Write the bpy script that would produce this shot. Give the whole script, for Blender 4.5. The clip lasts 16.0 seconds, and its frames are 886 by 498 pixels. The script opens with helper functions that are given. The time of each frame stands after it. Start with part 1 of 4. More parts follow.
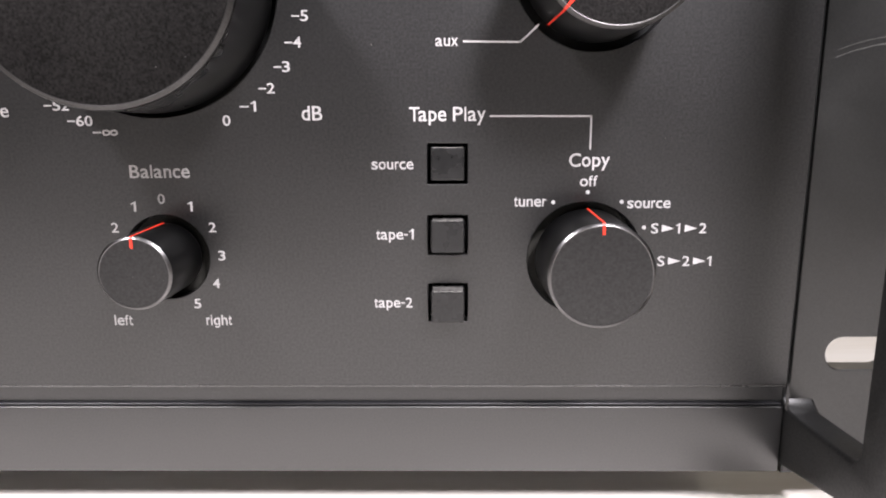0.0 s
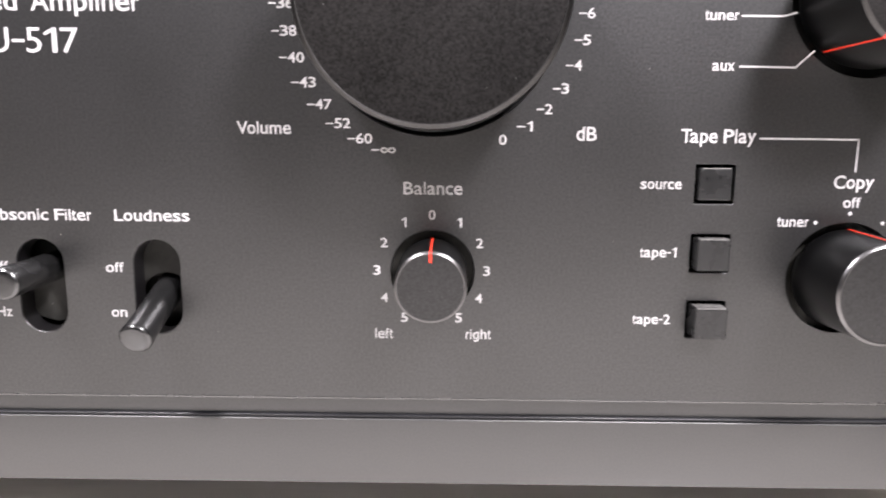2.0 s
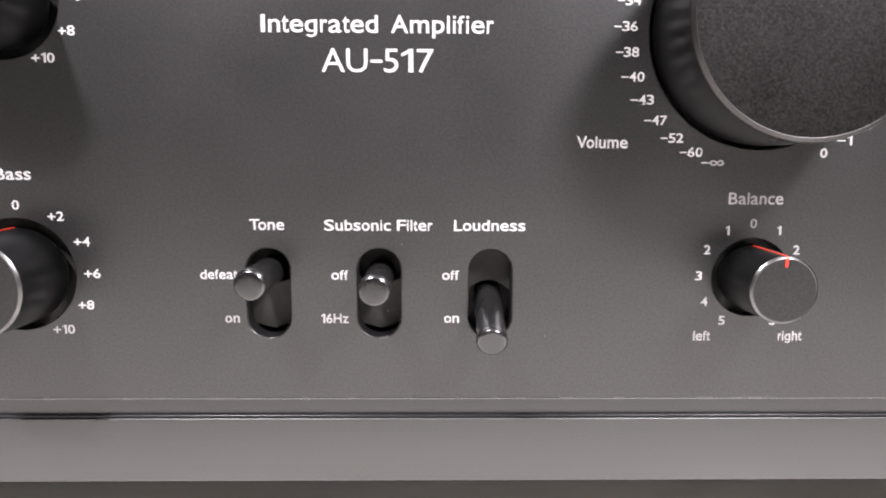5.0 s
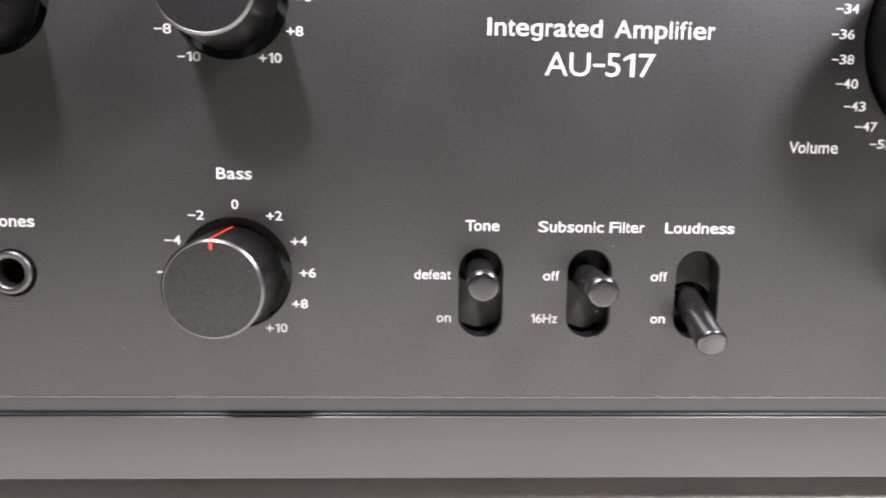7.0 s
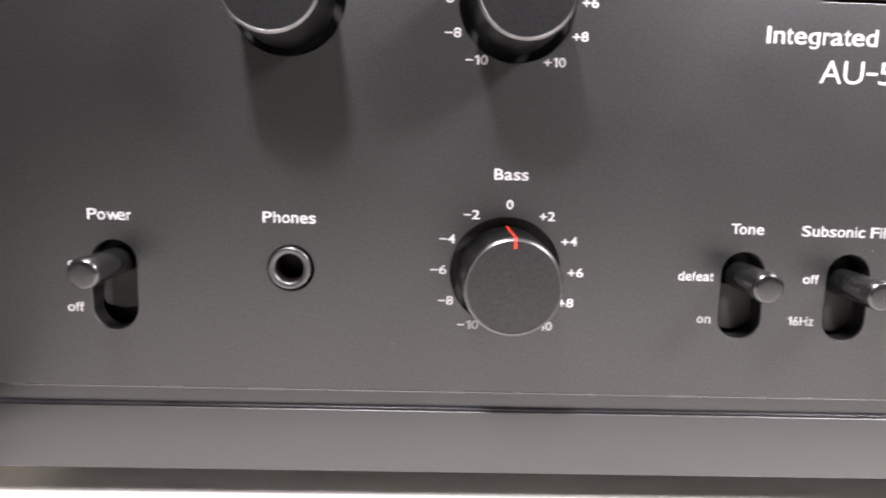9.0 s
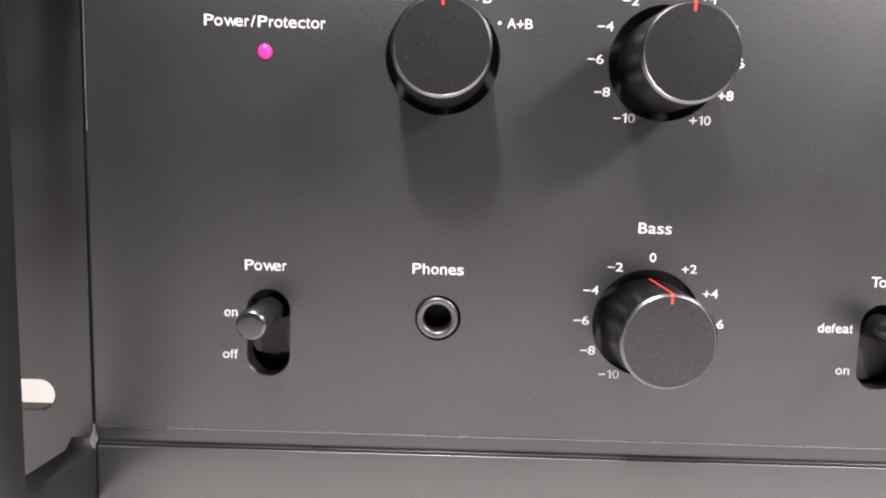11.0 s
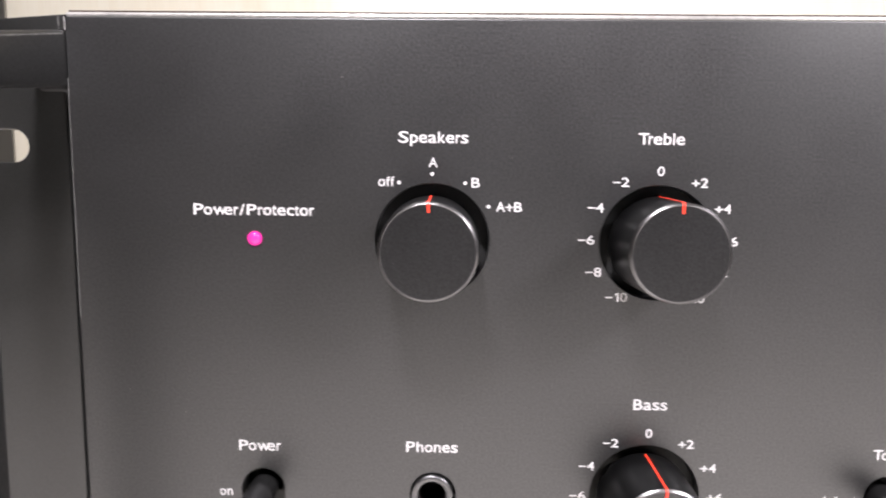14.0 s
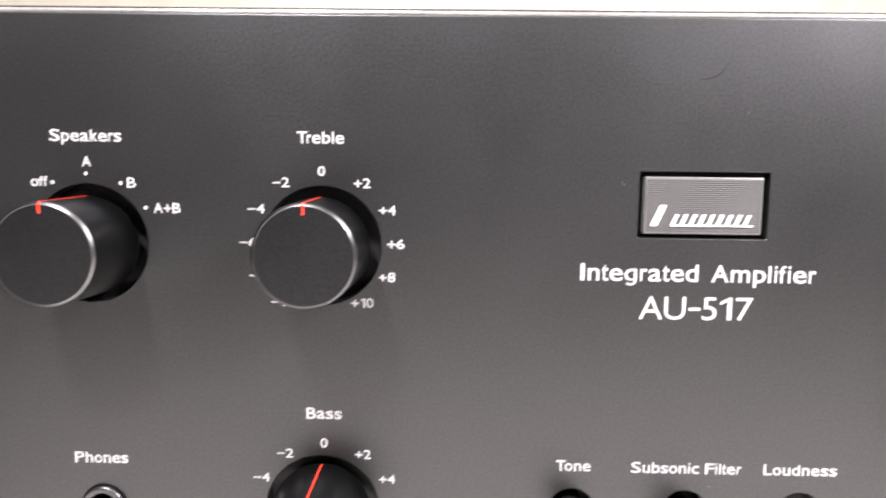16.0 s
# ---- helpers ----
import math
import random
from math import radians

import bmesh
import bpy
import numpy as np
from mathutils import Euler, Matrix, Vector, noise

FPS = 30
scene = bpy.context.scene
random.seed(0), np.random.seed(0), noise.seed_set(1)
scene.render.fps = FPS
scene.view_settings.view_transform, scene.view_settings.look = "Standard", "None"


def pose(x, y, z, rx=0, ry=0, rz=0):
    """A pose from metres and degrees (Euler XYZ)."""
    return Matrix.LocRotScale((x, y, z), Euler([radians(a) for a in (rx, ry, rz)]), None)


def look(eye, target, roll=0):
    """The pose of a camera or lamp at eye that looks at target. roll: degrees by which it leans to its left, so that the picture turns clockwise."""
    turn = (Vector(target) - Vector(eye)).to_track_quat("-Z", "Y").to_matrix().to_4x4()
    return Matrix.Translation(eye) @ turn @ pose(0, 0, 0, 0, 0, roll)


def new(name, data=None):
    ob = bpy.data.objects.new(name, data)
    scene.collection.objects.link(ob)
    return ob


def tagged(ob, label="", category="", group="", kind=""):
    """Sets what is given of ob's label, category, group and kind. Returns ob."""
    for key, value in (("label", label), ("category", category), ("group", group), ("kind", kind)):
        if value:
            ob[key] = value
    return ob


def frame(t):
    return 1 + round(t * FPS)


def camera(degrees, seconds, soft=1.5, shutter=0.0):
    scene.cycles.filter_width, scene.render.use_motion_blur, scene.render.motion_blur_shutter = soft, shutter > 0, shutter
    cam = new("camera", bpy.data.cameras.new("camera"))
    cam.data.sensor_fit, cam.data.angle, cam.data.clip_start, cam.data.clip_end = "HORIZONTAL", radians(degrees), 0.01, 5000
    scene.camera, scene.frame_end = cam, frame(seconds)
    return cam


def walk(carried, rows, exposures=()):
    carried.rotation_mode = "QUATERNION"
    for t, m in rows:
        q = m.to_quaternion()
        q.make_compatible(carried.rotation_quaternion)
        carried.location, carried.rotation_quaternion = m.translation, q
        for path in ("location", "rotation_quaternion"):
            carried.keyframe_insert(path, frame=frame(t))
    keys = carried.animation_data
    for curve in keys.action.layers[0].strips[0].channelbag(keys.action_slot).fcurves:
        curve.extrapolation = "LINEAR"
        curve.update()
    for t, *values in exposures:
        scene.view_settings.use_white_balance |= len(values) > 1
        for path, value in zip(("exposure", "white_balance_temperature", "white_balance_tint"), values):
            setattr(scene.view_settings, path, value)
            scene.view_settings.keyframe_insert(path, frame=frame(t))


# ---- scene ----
cam = camera(66.7, 16.0, soft=1.9, shutter=0.45)
PATH = [
    (0, (0.14166, -0.13821, 0.09220), (0.12091, 1.82246, -0.30190), -0.255),
    (0.5, (0.13653, -0.13861, 0.09093), (0.13517, 1.83045, -0.25954), -0.071),
    (1, (0.12081, -0.13985, 0.09399), (0.11150, 1.82666, -0.27035), 0.158),
    (1.5, (0.10199, -0.14279, 0.09221), (0.08885, 1.82908, -0.24178), 0.407),
    (2, (0.08572, -0.14217, 0.09213), (0.06514, 1.82915, -0.24472), 0.450),
    (2.5, (0.07709, -0.14272, 0.09435), (0.05167, 1.82593, -0.25744), 0.433),
    (3, (0.06224, -0.14575, 0.09285), (0.03775, 1.82225, -0.26262), 0.273),
    (3.5, (0.04083, -0.14682, 0.09157), (0.03387, 1.82300, -0.25450), 0.215),
    (3.7, (0.03441, -0.14828, 0.08995), (0.03190, 1.82306, -0.24740), 0.254),
    (5.8, (-0.00921, -0.15114, 0.09094), (0.05003, 1.82996, -0.17691), 0.281),
    (6, (-0.01553, -0.15135, 0.09080), (0.04915, 1.82959, -0.17695), 0.332),
    (6.5, (-0.02915, -0.15159, 0.09097), (0.03840, 1.82838, -0.18317), 0.555),
    (7, (-0.04241, -0.15124, 0.09217), (0.02948, 1.82474, -0.20844), 0.850),
    (7.5, (-0.05358, -0.15047, 0.09079), (0.02703, 1.82740, -0.19476), 1.160),
    (8, (-0.06825, -0.15147, 0.09179), (0.01199, 1.82478, -0.20490), 1.290),
    (8.5, (-0.08658, -0.15271, 0.09141), (-0.01730, 1.82479, -0.19959), 1.470),
    (9, (-0.10313, -0.15285, 0.09115), (-0.04244, 1.82406, -0.20570), 1.692),
    (9.5, (-0.11825, -0.15333, 0.08885), (-0.07914, 1.82617, -0.19406), 2.068),
    (9.7, (-0.12304, -0.15337, 0.08886), (-0.09243, 1.82762, -0.18457), 1.991),
    (11.8, (-0.13375, -0.15686, 0.10979), (-0.14085, 1.82932, -0.12479), 1.660),
    (12, (-0.13158, -0.15529, 0.11330), (-0.14454, 1.82931, -0.13407), 1.569),
    (12.5, (-0.13566, -0.15371, 0.12472), (-0.14504, 1.83431, -0.09364), 1.149),
    (13, (-0.14151, -0.15290, 0.13395), (-0.15970, 1.83492, -0.08569), 0.875),
    (13.5, (-0.14041, -0.15141, 0.13990), (-0.17962, 1.83525, -0.08742), 0.568),
    (14, (-0.12853, -0.15021, 0.13898), (-0.16669, 1.83534, -0.09799), 0.612),
    (14.5, (-0.11395, -0.14799, 0.13785), (-0.14978, 1.83661, -0.10720), 0.601),
    (15, (-0.09153, -0.14715, 0.13616), (-0.12433, 1.83754, -0.10862), 0.854),
    (15.5, (-0.07199, -0.14645, 0.13522), (-0.10648, 1.83986, -0.09578), 0.960),
    (16, (-0.05534, -0.14348, 0.13896), (-0.08541, 1.84343, -0.08747), 0.704),
]
walk(cam, [(t, look(eye, target, roll)) for t, eye, target, roll in PATH],
     [(0.0, -0.66), (0.5, -0.40), (1.0, -0.27), (1.5, -0.23), (2.5, -0.23), (3.7, -0.29), (7.0, -0.14), (8.5, -0.14), (9.5, -0.30), (12.0, 0.06), (13.0, -0.01), (13.5, -0.13), (14.0, -0.18), (15.0, -0.07), (15.5, -0.07), (16.0, -0.15)])

# ---- world, lamps ----
MM = 0.001
world = bpy.data.worlds.new("room_air")
scene.world = world
world.use_nodes = True
world.node_tree.nodes["Background"].inputs["Color"].default_value = (1.0, 0.96, 0.95, 1)
world.node_tree.nodes["Background"].inputs["Strength"].default_value = 0.05


def area_lamp(name, eye, target, watts, width, depth, colour):
    data = bpy.data.lights.new(name, "AREA")
    data.shape, data.size, data.size_y = "RECTANGLE", width, depth
    data.energy, data.color = watts, colour
    ob = new(name, data)
    ob.matrix_world = look(eye, target)
    return ob


area_lamp("lamp_glow", (-0.188, -0.252, 0.503), (-0.05, 0.0, 0.06), 6.1, 0.05, 0.045, (1.0, 0.948, 1.0))
area_lamp("lamp_glow", (0.295, -0.260, 0.415), (0.05, 0.0, 0.06), 5.9, 0.09, 0.07, (1.0, 0.948, 1.0))


# ---- materials ----
def make_material(name):
    m = bpy.data.materials.new(name)
    m.use_nodes = True
    return m, m.node_tree.nodes, m.node_tree.links, m.node_tree.nodes["Principled BSDF"]


def coat_material(name, colour, rough, metal=0.0, grain=1200.0, bump=0.15, vary=0.25, blotch=35.0,
                  rough_vary=0.06, specular=0.5, ior=1.5, stretch=(1, 1, 1), bump_size=0.00012, sparkle=0.0, rough_grain=0.0):
    """A paint, anodised or plastic coat: fine grain, larger blotches of wear, uneven gloss."""
    m, nodes, links, bsdf = make_material(name)
    coords = nodes.new("ShaderNodeTexCoord")
    mapping = nodes.new("ShaderNodeMapping")
    mapping.inputs["Scale"].default_value = stretch
    links.new(coords.outputs["Object"], mapping.inputs["Vector"])
    fine = nodes.new("ShaderNodeTexNoise")
    fine.inputs["Scale"].default_value = grain
    fine.inputs["Detail"].default_value = 3
    links.new(mapping.outputs["Vector"], fine.inputs["Vector"])
    broad = nodes.new("ShaderNodeTexNoise")
    broad.inputs["Scale"].default_value = blotch
    broad.inputs["Detail"].default_value = 4
    links.new(coords.outputs["Object"], broad.inputs["Vector"])
    both = nodes.new("ShaderNodeMath")
    both.operation = "ADD"
    links.new(fine.outputs["Fac"], both.inputs[0])
    links.new(broad.outputs["Fac"], both.inputs[1])
    ramp = nodes.new("ShaderNodeMapRange")
    ramp.inputs["From Min"].default_value, ramp.inputs["From Max"].default_value = 0.6, 1.4
    ramp.inputs["To Min"].default_value, ramp.inputs["To Max"].default_value = 1 - vary, 1 + vary
    links.new(both.outputs[0], ramp.inputs["Value"])
    tone = nodes.new("ShaderNodeVectorMath")
    tone.operation = "SCALE"
    tone.inputs[0].default_value = colour
    links.new(ramp.outputs["Result"], tone.inputs["Scale"])
    links.new(tone.outputs["Vector"], bsdf.inputs["Base Color"])
    gloss = nodes.new("ShaderNodeMapRange")
    gloss.inputs["From Min"].default_value, gloss.inputs["From Max"].default_value = 0.3, 0.7
    gloss.inputs["To Min"].default_value, gloss.inputs["To Max"].default_value = rough - rough_vary, rough + rough_vary
    links.new(broad.outputs["Fac"], gloss.inputs["Value"])
    if rough_grain:
        patchy = nodes.new("ShaderNodeMath")
        patchy.operation = "MULTIPLY_ADD"
        patchy.inputs[1].default_value = rough_grain
        links.new(fine.outputs["Fac"], patchy.inputs[0])
        links.new(gloss.outputs["Result"], patchy.inputs[2])
        links.new(patchy.outputs[0], bsdf.inputs["Roughness"])
    else:
        links.new(gloss.outputs["Result"], bsdf.inputs["Roughness"])
    bsdf.inputs["Metallic"].default_value = metal
    bsdf.inputs["Specular IOR Level"].default_value = specular
    bsdf.inputs["IOR"].default_value = ior
    if sparkle:
        glint = nodes.new("ShaderNodeMapRange")
        glint.inputs["From Min"].default_value, glint.inputs["From Max"].default_value = 0.32, 0.68
        glint.inputs["To Min"].default_value, glint.inputs["To Max"].default_value = specular * (1 - sparkle), min(1.0, specular * (1 + sparkle))
        links.new(fine.outputs["Fac"], glint.inputs["Value"])
        links.new(glint.outputs["Result"], bsdf.inputs["Specular IOR Level"])
    if bump:
        relief = nodes.new("ShaderNodeBump")
        relief.inputs["Strength"].default_value = bump
        relief.inputs["Distance"].default_value = bump_size
        links.new(fine.outputs["Fac"], relief.inputs["Height"])
        links.new(relief.outputs["Normal"], bsdf.inputs["Normal"])
    return m


PANEL = coat_material("black_anodised_panel", (0.0024, 0.0021, 0.0023), 0.305, grain=1900, bump=0.12, rough_grain=0.2, vary=0.3, specular=0.75, ior=1.74, rough_vary=0.02, sparkle=0.12)
STRIP = coat_material("black_anodised_strip", (0.0025, 0.0023, 0.0024), 0.40, rough_vary=0.015, grain=2300, bump=0.06, vary=0.2, specular=0.75, ior=1.74, sparkle=0.08)
LIP = coat_material("black_painted_lip", (0.0032, 0.0029, 0.0030), 0.42, rough_vary=0.015, grain=2300, bump=0.06, vary=0.2, specular=0.8, ior=1.84, sparkle=0.05)
# Paler and glossier than the panel, to bring out the rounded lower edge's highlight.
EDGE = coat_material("highlight_black_edge", (0.02, 0.019, 0.019), 0.26, specular=0.9, ior=1.95, grain=600, bump=0.15, vary=0.4, blotch=90)
GLOSS_EDGE = coat_material("glossy_black_edge", (0.014, 0.014, 0.016), 0.34, grain=300, bump=0.4, vary=0.3, specular=0.55, blotch=60, rough_vary=0.08)
BODY = coat_material("black_metal_cabinet", (0.018, 0.018, 0.018), 0.5, bump=0.3)
KNOB_SIDE = coat_material("black_knob_side", (0.0035, 0.0035, 0.0036), 0.29, specular=0.4, ior=1.5, grain=1800, bump=0.04, vary=0.3, rough_vary=0.03)
KNOB_FACE = coat_material("black_knob_face", (0.0045, 0.0045, 0.0048), 0.35, specular=0.6, ior=1.62, grain=1900, bump=0.06, vary=0.4, sparkle=0.12, rough_vary=0.02)
VOLUME_FACE = coat_material("cast_black_knob_face", (0.0075, 0.0066, 0.0061), 0.5, specular=0.24, grain=2000, bump=0.4, vary=0.7, sparkle=0.35)
RIM = coat_material("machined_dark_rim", (0.17, 0.167, 0.167), 0.28, metal=1.0, grain=2500, bump=0.2, vary=0.2)
VOLUME_RIM = coat_material("machined_grey_rim", (0.078, 0.076, 0.075), 0.36, metal=1.0, grain=2500, bump=0.2, vary=0.2)
RED = coat_material("red_pointer_paint", (0.75, 0.045, 0.022), 0.4, bump=0.05, vary=0.1)
WHITE = coat_material("white_screen_print", (0.56, 0.55, 0.55), 0.5, bump=0.0, vary=0.06)
LEVER = coat_material("black_chrome_lever", (0.010, 0.010, 0.010), 0.25, specular=0.8, ior=1.75, grain=1500, bump=0.03, vary=0.3)
LEVER_TIP = coat_material("satin_lever_tip", (0.008, 0.008, 0.008), 0.26, specular=0.7, ior=1.65, grain=1500, bump=0.08, vary=0.4)
SHUTTER = coat_material("grey_slide_plate", (0.025, 0.0245, 0.022), 0.5, specular=0.3, grain=900, bump=0.3, vary=0.4)
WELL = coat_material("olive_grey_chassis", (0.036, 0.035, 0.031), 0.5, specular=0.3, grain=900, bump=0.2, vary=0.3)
# Near-black colour that stands in for the shade inside wells, slots and recesses.
SHADE_BLACK = coat_material("shade_black_recess", (0.014, 0.014, 0.014), 0.5, bump=0.0)
SLOT_WALL = coat_material("matt_black_liner", (0.006, 0.0055, 0.006), 0.36, specular=0.6, ior=1.6, bump=0.0)
BUTTON = coat_material("black_plastic_button", (0.020, 0.020, 0.020), 0.28, grain=900, bump=0.2, vary=0.35, blotch=260)
BORE = coat_material("brown_black_bore", (0.010, 0.006, 0.006), 0.5, specular=0.2, bump=0.0)
JACK = coat_material("black_nickel_ring", (0.15, 0.15, 0.152), 0.38, metal=1.0, grain=1500, bump=0.1)
HANDLE = coat_material("black_painted_handle", (0.006, 0.006, 0.0058), 0.46, specular=0.5, ior=1.58, grain=2400, bump=0.08, vary=0.4, sparkle=0.2)
EAR = coat_material("black_painted_ear", (0.006, 0.0061, 0.0056), 0.38, ior=1.72, grain=2400, bump=0.08, vary=0.3, sparkle=0.05, specular=0.64)
BARE = coat_material("bare_aluminium_chips", (0.60, 0.585, 0.565), 0.4, metal=0.5, grain=1500, bump=0.5, vary=0.6)
BADGE = coat_material("ribbed_grey_badge", (0.078, 0.074, 0.070), 0.5, metal=0.0, grain=1200, bump=0.3, stretch=(1, 1, 3))
BADGE_EDGE = coat_material("bright_badge_edge", (0.22, 0.215, 0.21), 0.35, metal=0.5)
SILVER = coat_material("white_silver_logo", (0.86, 0.85, 0.84), 0.4, bump=0.05, vary=0.05)
# Pale metal that paints the lamp highlight on the black top bevel.
TOP_HIGHLIGHT = coat_material("top_edge_highlight", (0.55, 0.53, 0.51), 0.35, metal=0.7, grain=900, bump=0.1, vary=0.3)
# Colour of the dust specks, also used for the buttons' painted highlight.
DUST_GLINT = coat_material("pale_dust_and_glint", (0.30, 0.29, 0.27), 0.8, bump=0.0)
DUST_FILM = coat_material("grey_dust_film", (0.10, 0.097, 0.092), 0.6, grain=900, bump=0.3, vary=0.9, blotch=500)
CHIPPED = coat_material("dull_bared_paint", (0.13, 0.127, 0.122), 0.5, grain=900, bump=0.4, vary=0.8)
COVER = coat_material("dark_brown_cover", (0.035, 0.022, 0.015), 0.5, grain=900, bump=0.2, vary=0.4)
# Grey of the added plate that bounces light below the case.
BOUNCE_GREY = coat_material("bounce_plate_grey", (0.27, 0.27, 0.27), 0.5, grain=400, bump=0.2, vary=0.2)
RUBBER = coat_material("black_rubber", (0.02, 0.02, 0.02), 0.7, grain=800)
# For the unseen side walls and ceiling, pale to bounce fill light.
PLASTER = coat_material("painted_plaster", (0.80, 0.785, 0.765), 0.8, grain=60, bump=0.3, vary=0.08, blotch=2.0, bump_size=0.002)
# For the unseen front wall, dark to keep the panel's reflections dim.
DARK_WALL = coat_material("unseen_dim_wall", (0.11, 0.105, 0.10), 0.8, grain=60, bump=0.3, vary=0.08, blotch=2.0, bump_size=0.002)
CARPET = coat_material("grey_brown_floor", (0.16, 0.13, 0.10), 0.8, grain=80, bump=0.3, vary=0.2, blotch=3.0, bump_size=0.002)
DARK_BOX = coat_material("black_vinyl_cabinet", (0.022, 0.021, 0.020), 0.45, grain=700, bump=0.4, vary=0.3)


def wood_material(name, pale, dark, along):
    """Pale pine: long grain bands, fine pores and a few darker streaks."""
    m, nodes, links, bsdf = make_material(name)
    coords = nodes.new("ShaderNodeTexCoord")
    mapping = nodes.new("ShaderNodeMapping")
    mapping.inputs["Scale"].default_value = along
    links.new(coords.outputs["Object"], mapping.inputs["Vector"])
    bands = nodes.new("ShaderNodeTexNoise")
    bands.inputs["Scale"].default_value, bands.inputs["Detail"].default_value = 9, 6
    bands.inputs["Distortion"].default_value = 0.6
    links.new(mapping.outputs["Vector"], bands.inputs["Vector"])
    pores = nodes.new("ShaderNodeTexNoise")
    pores.inputs["Scale"].default_value, pores.inputs["Detail"].default_value = 90, 4
    links.new(mapping.outputs["Vector"], pores.inputs["Vector"])
    mixed = nodes.new("ShaderNodeMath")
    mixed.operation = "MULTIPLY_ADD"
    mixed.inputs[1].default_value = 0.35
    links.new(pores.outputs["Fac"], mixed.inputs[0])
    links.new(bands.outputs["Fac"], mixed.inputs[2])
    ramp = nodes.new("ShaderNodeValToRGB")
    ramp.color_ramp.elements[0].position, ramp.color_ramp.elements[0].color = 0.45, (*dark, 1)
    ramp.color_ramp.elements[1].position, ramp.color_ramp.elements[1].color = 0.80, (*pale, 1)
    links.new(mixed.outputs[0], ramp.inputs["Fac"])
    links.new(ramp.outputs["Color"], bsdf.inputs["Base Color"])
    bsdf.inputs["Roughness"].default_value = 0.30
    relief = nodes.new("ShaderNodeBump")
    relief.inputs["Strength"].default_value, relief.inputs["Distance"].default_value = 0.2, 0.0003
    links.new(pores.outputs["Fac"], relief.inputs["Height"])
    links.new(relief.outputs["Normal"], bsdf.inputs["Normal"])
    return m


PINE_TABLE = wood_material("pale_pine_table", (0.83, 0.80, 0.755), (0.75, 0.71, 0.65), (0.6, 6, 6))
PINE_WALL = wood_material("pale_pine_wall", (0.90, 0.85, 0.71), (0.85, 0.78, 0.62), (6, 6, 0.5))


def led_material():
    m, nodes, links, bsdf = make_material("lit_magenta_led")
    bsdf.inputs["Base Color"].default_value = (0.5, 0.02, 0.14, 1)
    bsdf.inputs["Roughness"].default_value = 0.15
    bsdf.inputs["Emission Color"].default_value = (1.0, 0.055, 0.48, 1)
    bsdf.inputs["Emission Strength"].default_value = 0.72
    return m


LED = led_material()


# ---- builders ----
def part(name, data, material, parent=None, label="", smooth=False):
    """Links a bmesh or mesh as one object under its parent."""
    if isinstance(data, bmesh.types.BMesh):
        me = bpy.data.meshes.new(name)
        data.normal_update()
        data.to_mesh(me)
        data.free()
    else:
        me = data
    if not me.materials:
        me.materials.append(material)
    if smooth:
        for p in me.polygons:
            p.use_smooth = True
        me.set_sharp_from_angle(angle=radians(35))
    ob = new(name, me)
    ob.parent = parent
    return tagged(ob, label)


def thing(name, label, category, place=(0, 0, 0), group="", kind=""):
    ob = new(name)
    ob.empty_display_size = 0.01
    ob.location = place
    return tagged(ob, label, category, group, kind)


def box(x0, x1, y0, y1, z0, z1, bevel=0.0, segments=2):
    bm = bmesh.new()
    bmesh.ops.create_cube(bm, size=1)
    bmesh.ops.transform(bm, matrix=Matrix.Translation(((x0 + x1) / 2, (y0 + y1) / 2, (z0 + z1) / 2))
                        @ Matrix.Diagonal((x1 - x0, y1 - y0, z1 - z0, 1)), verts=bm.verts)
    if bevel:
        bmesh.ops.bevel(bm, geom=list(bm.edges), offset=bevel, segments=segments, affect="EDGES", profile=0.5)
    return bm


def lathe(profile, segments=64, close=True):
    """Turns a profile of (radius, depth towards the viewer) about the -y axis."""
    bm = bmesh.new()
    rings = []
    for r, d in profile:
        if r <= 0:
            rings.append([bm.verts.new((0, -d, 0))])
        else:
            rings.append([bm.verts.new((r * math.sin(2 * math.pi * i / segments), -d, r * math.cos(2 * math.pi * i / segments)))
                          for i in range(segments)])
    for a, b in zip(rings, rings[1:]):
        for i in range(segments):
            j = (i + 1) % segments
            if len(a) == 1:
                bm.faces.new((a[0], b[j], b[i]))
            elif len(b) == 1:
                bm.faces.new((a[i], a[j], b[0]))
            else:
                bm.faces.new((a[i], a[j], b[j], b[i]))
    bmesh.ops.recalc_face_normals(bm, faces=bm.faces)
    return bm


def rounded(x0, x1, z0, z1, r, n=8):
    """A rounded rectangle as a list of corners."""
    pts = []
    for cx, cz, a0 in ((x1 - r, z1 - r, 0), (x0 + r, z1 - r, 90), (x0 + r, z0 + r, 180), (x1 - r, z0 + r, 270)):
        for i in range(n + 1):
            a = radians(a0 + 90 * i / n)
            pts.append((cx + r * math.cos(a), cz + r * math.sin(a)))
    return pts


def ring(cx, cz, r, n=40):
    return [(cx + r * math.cos(2 * math.pi * i / n), cz + r * math.sin(2 * math.pi * i / n)) for i in range(n)]


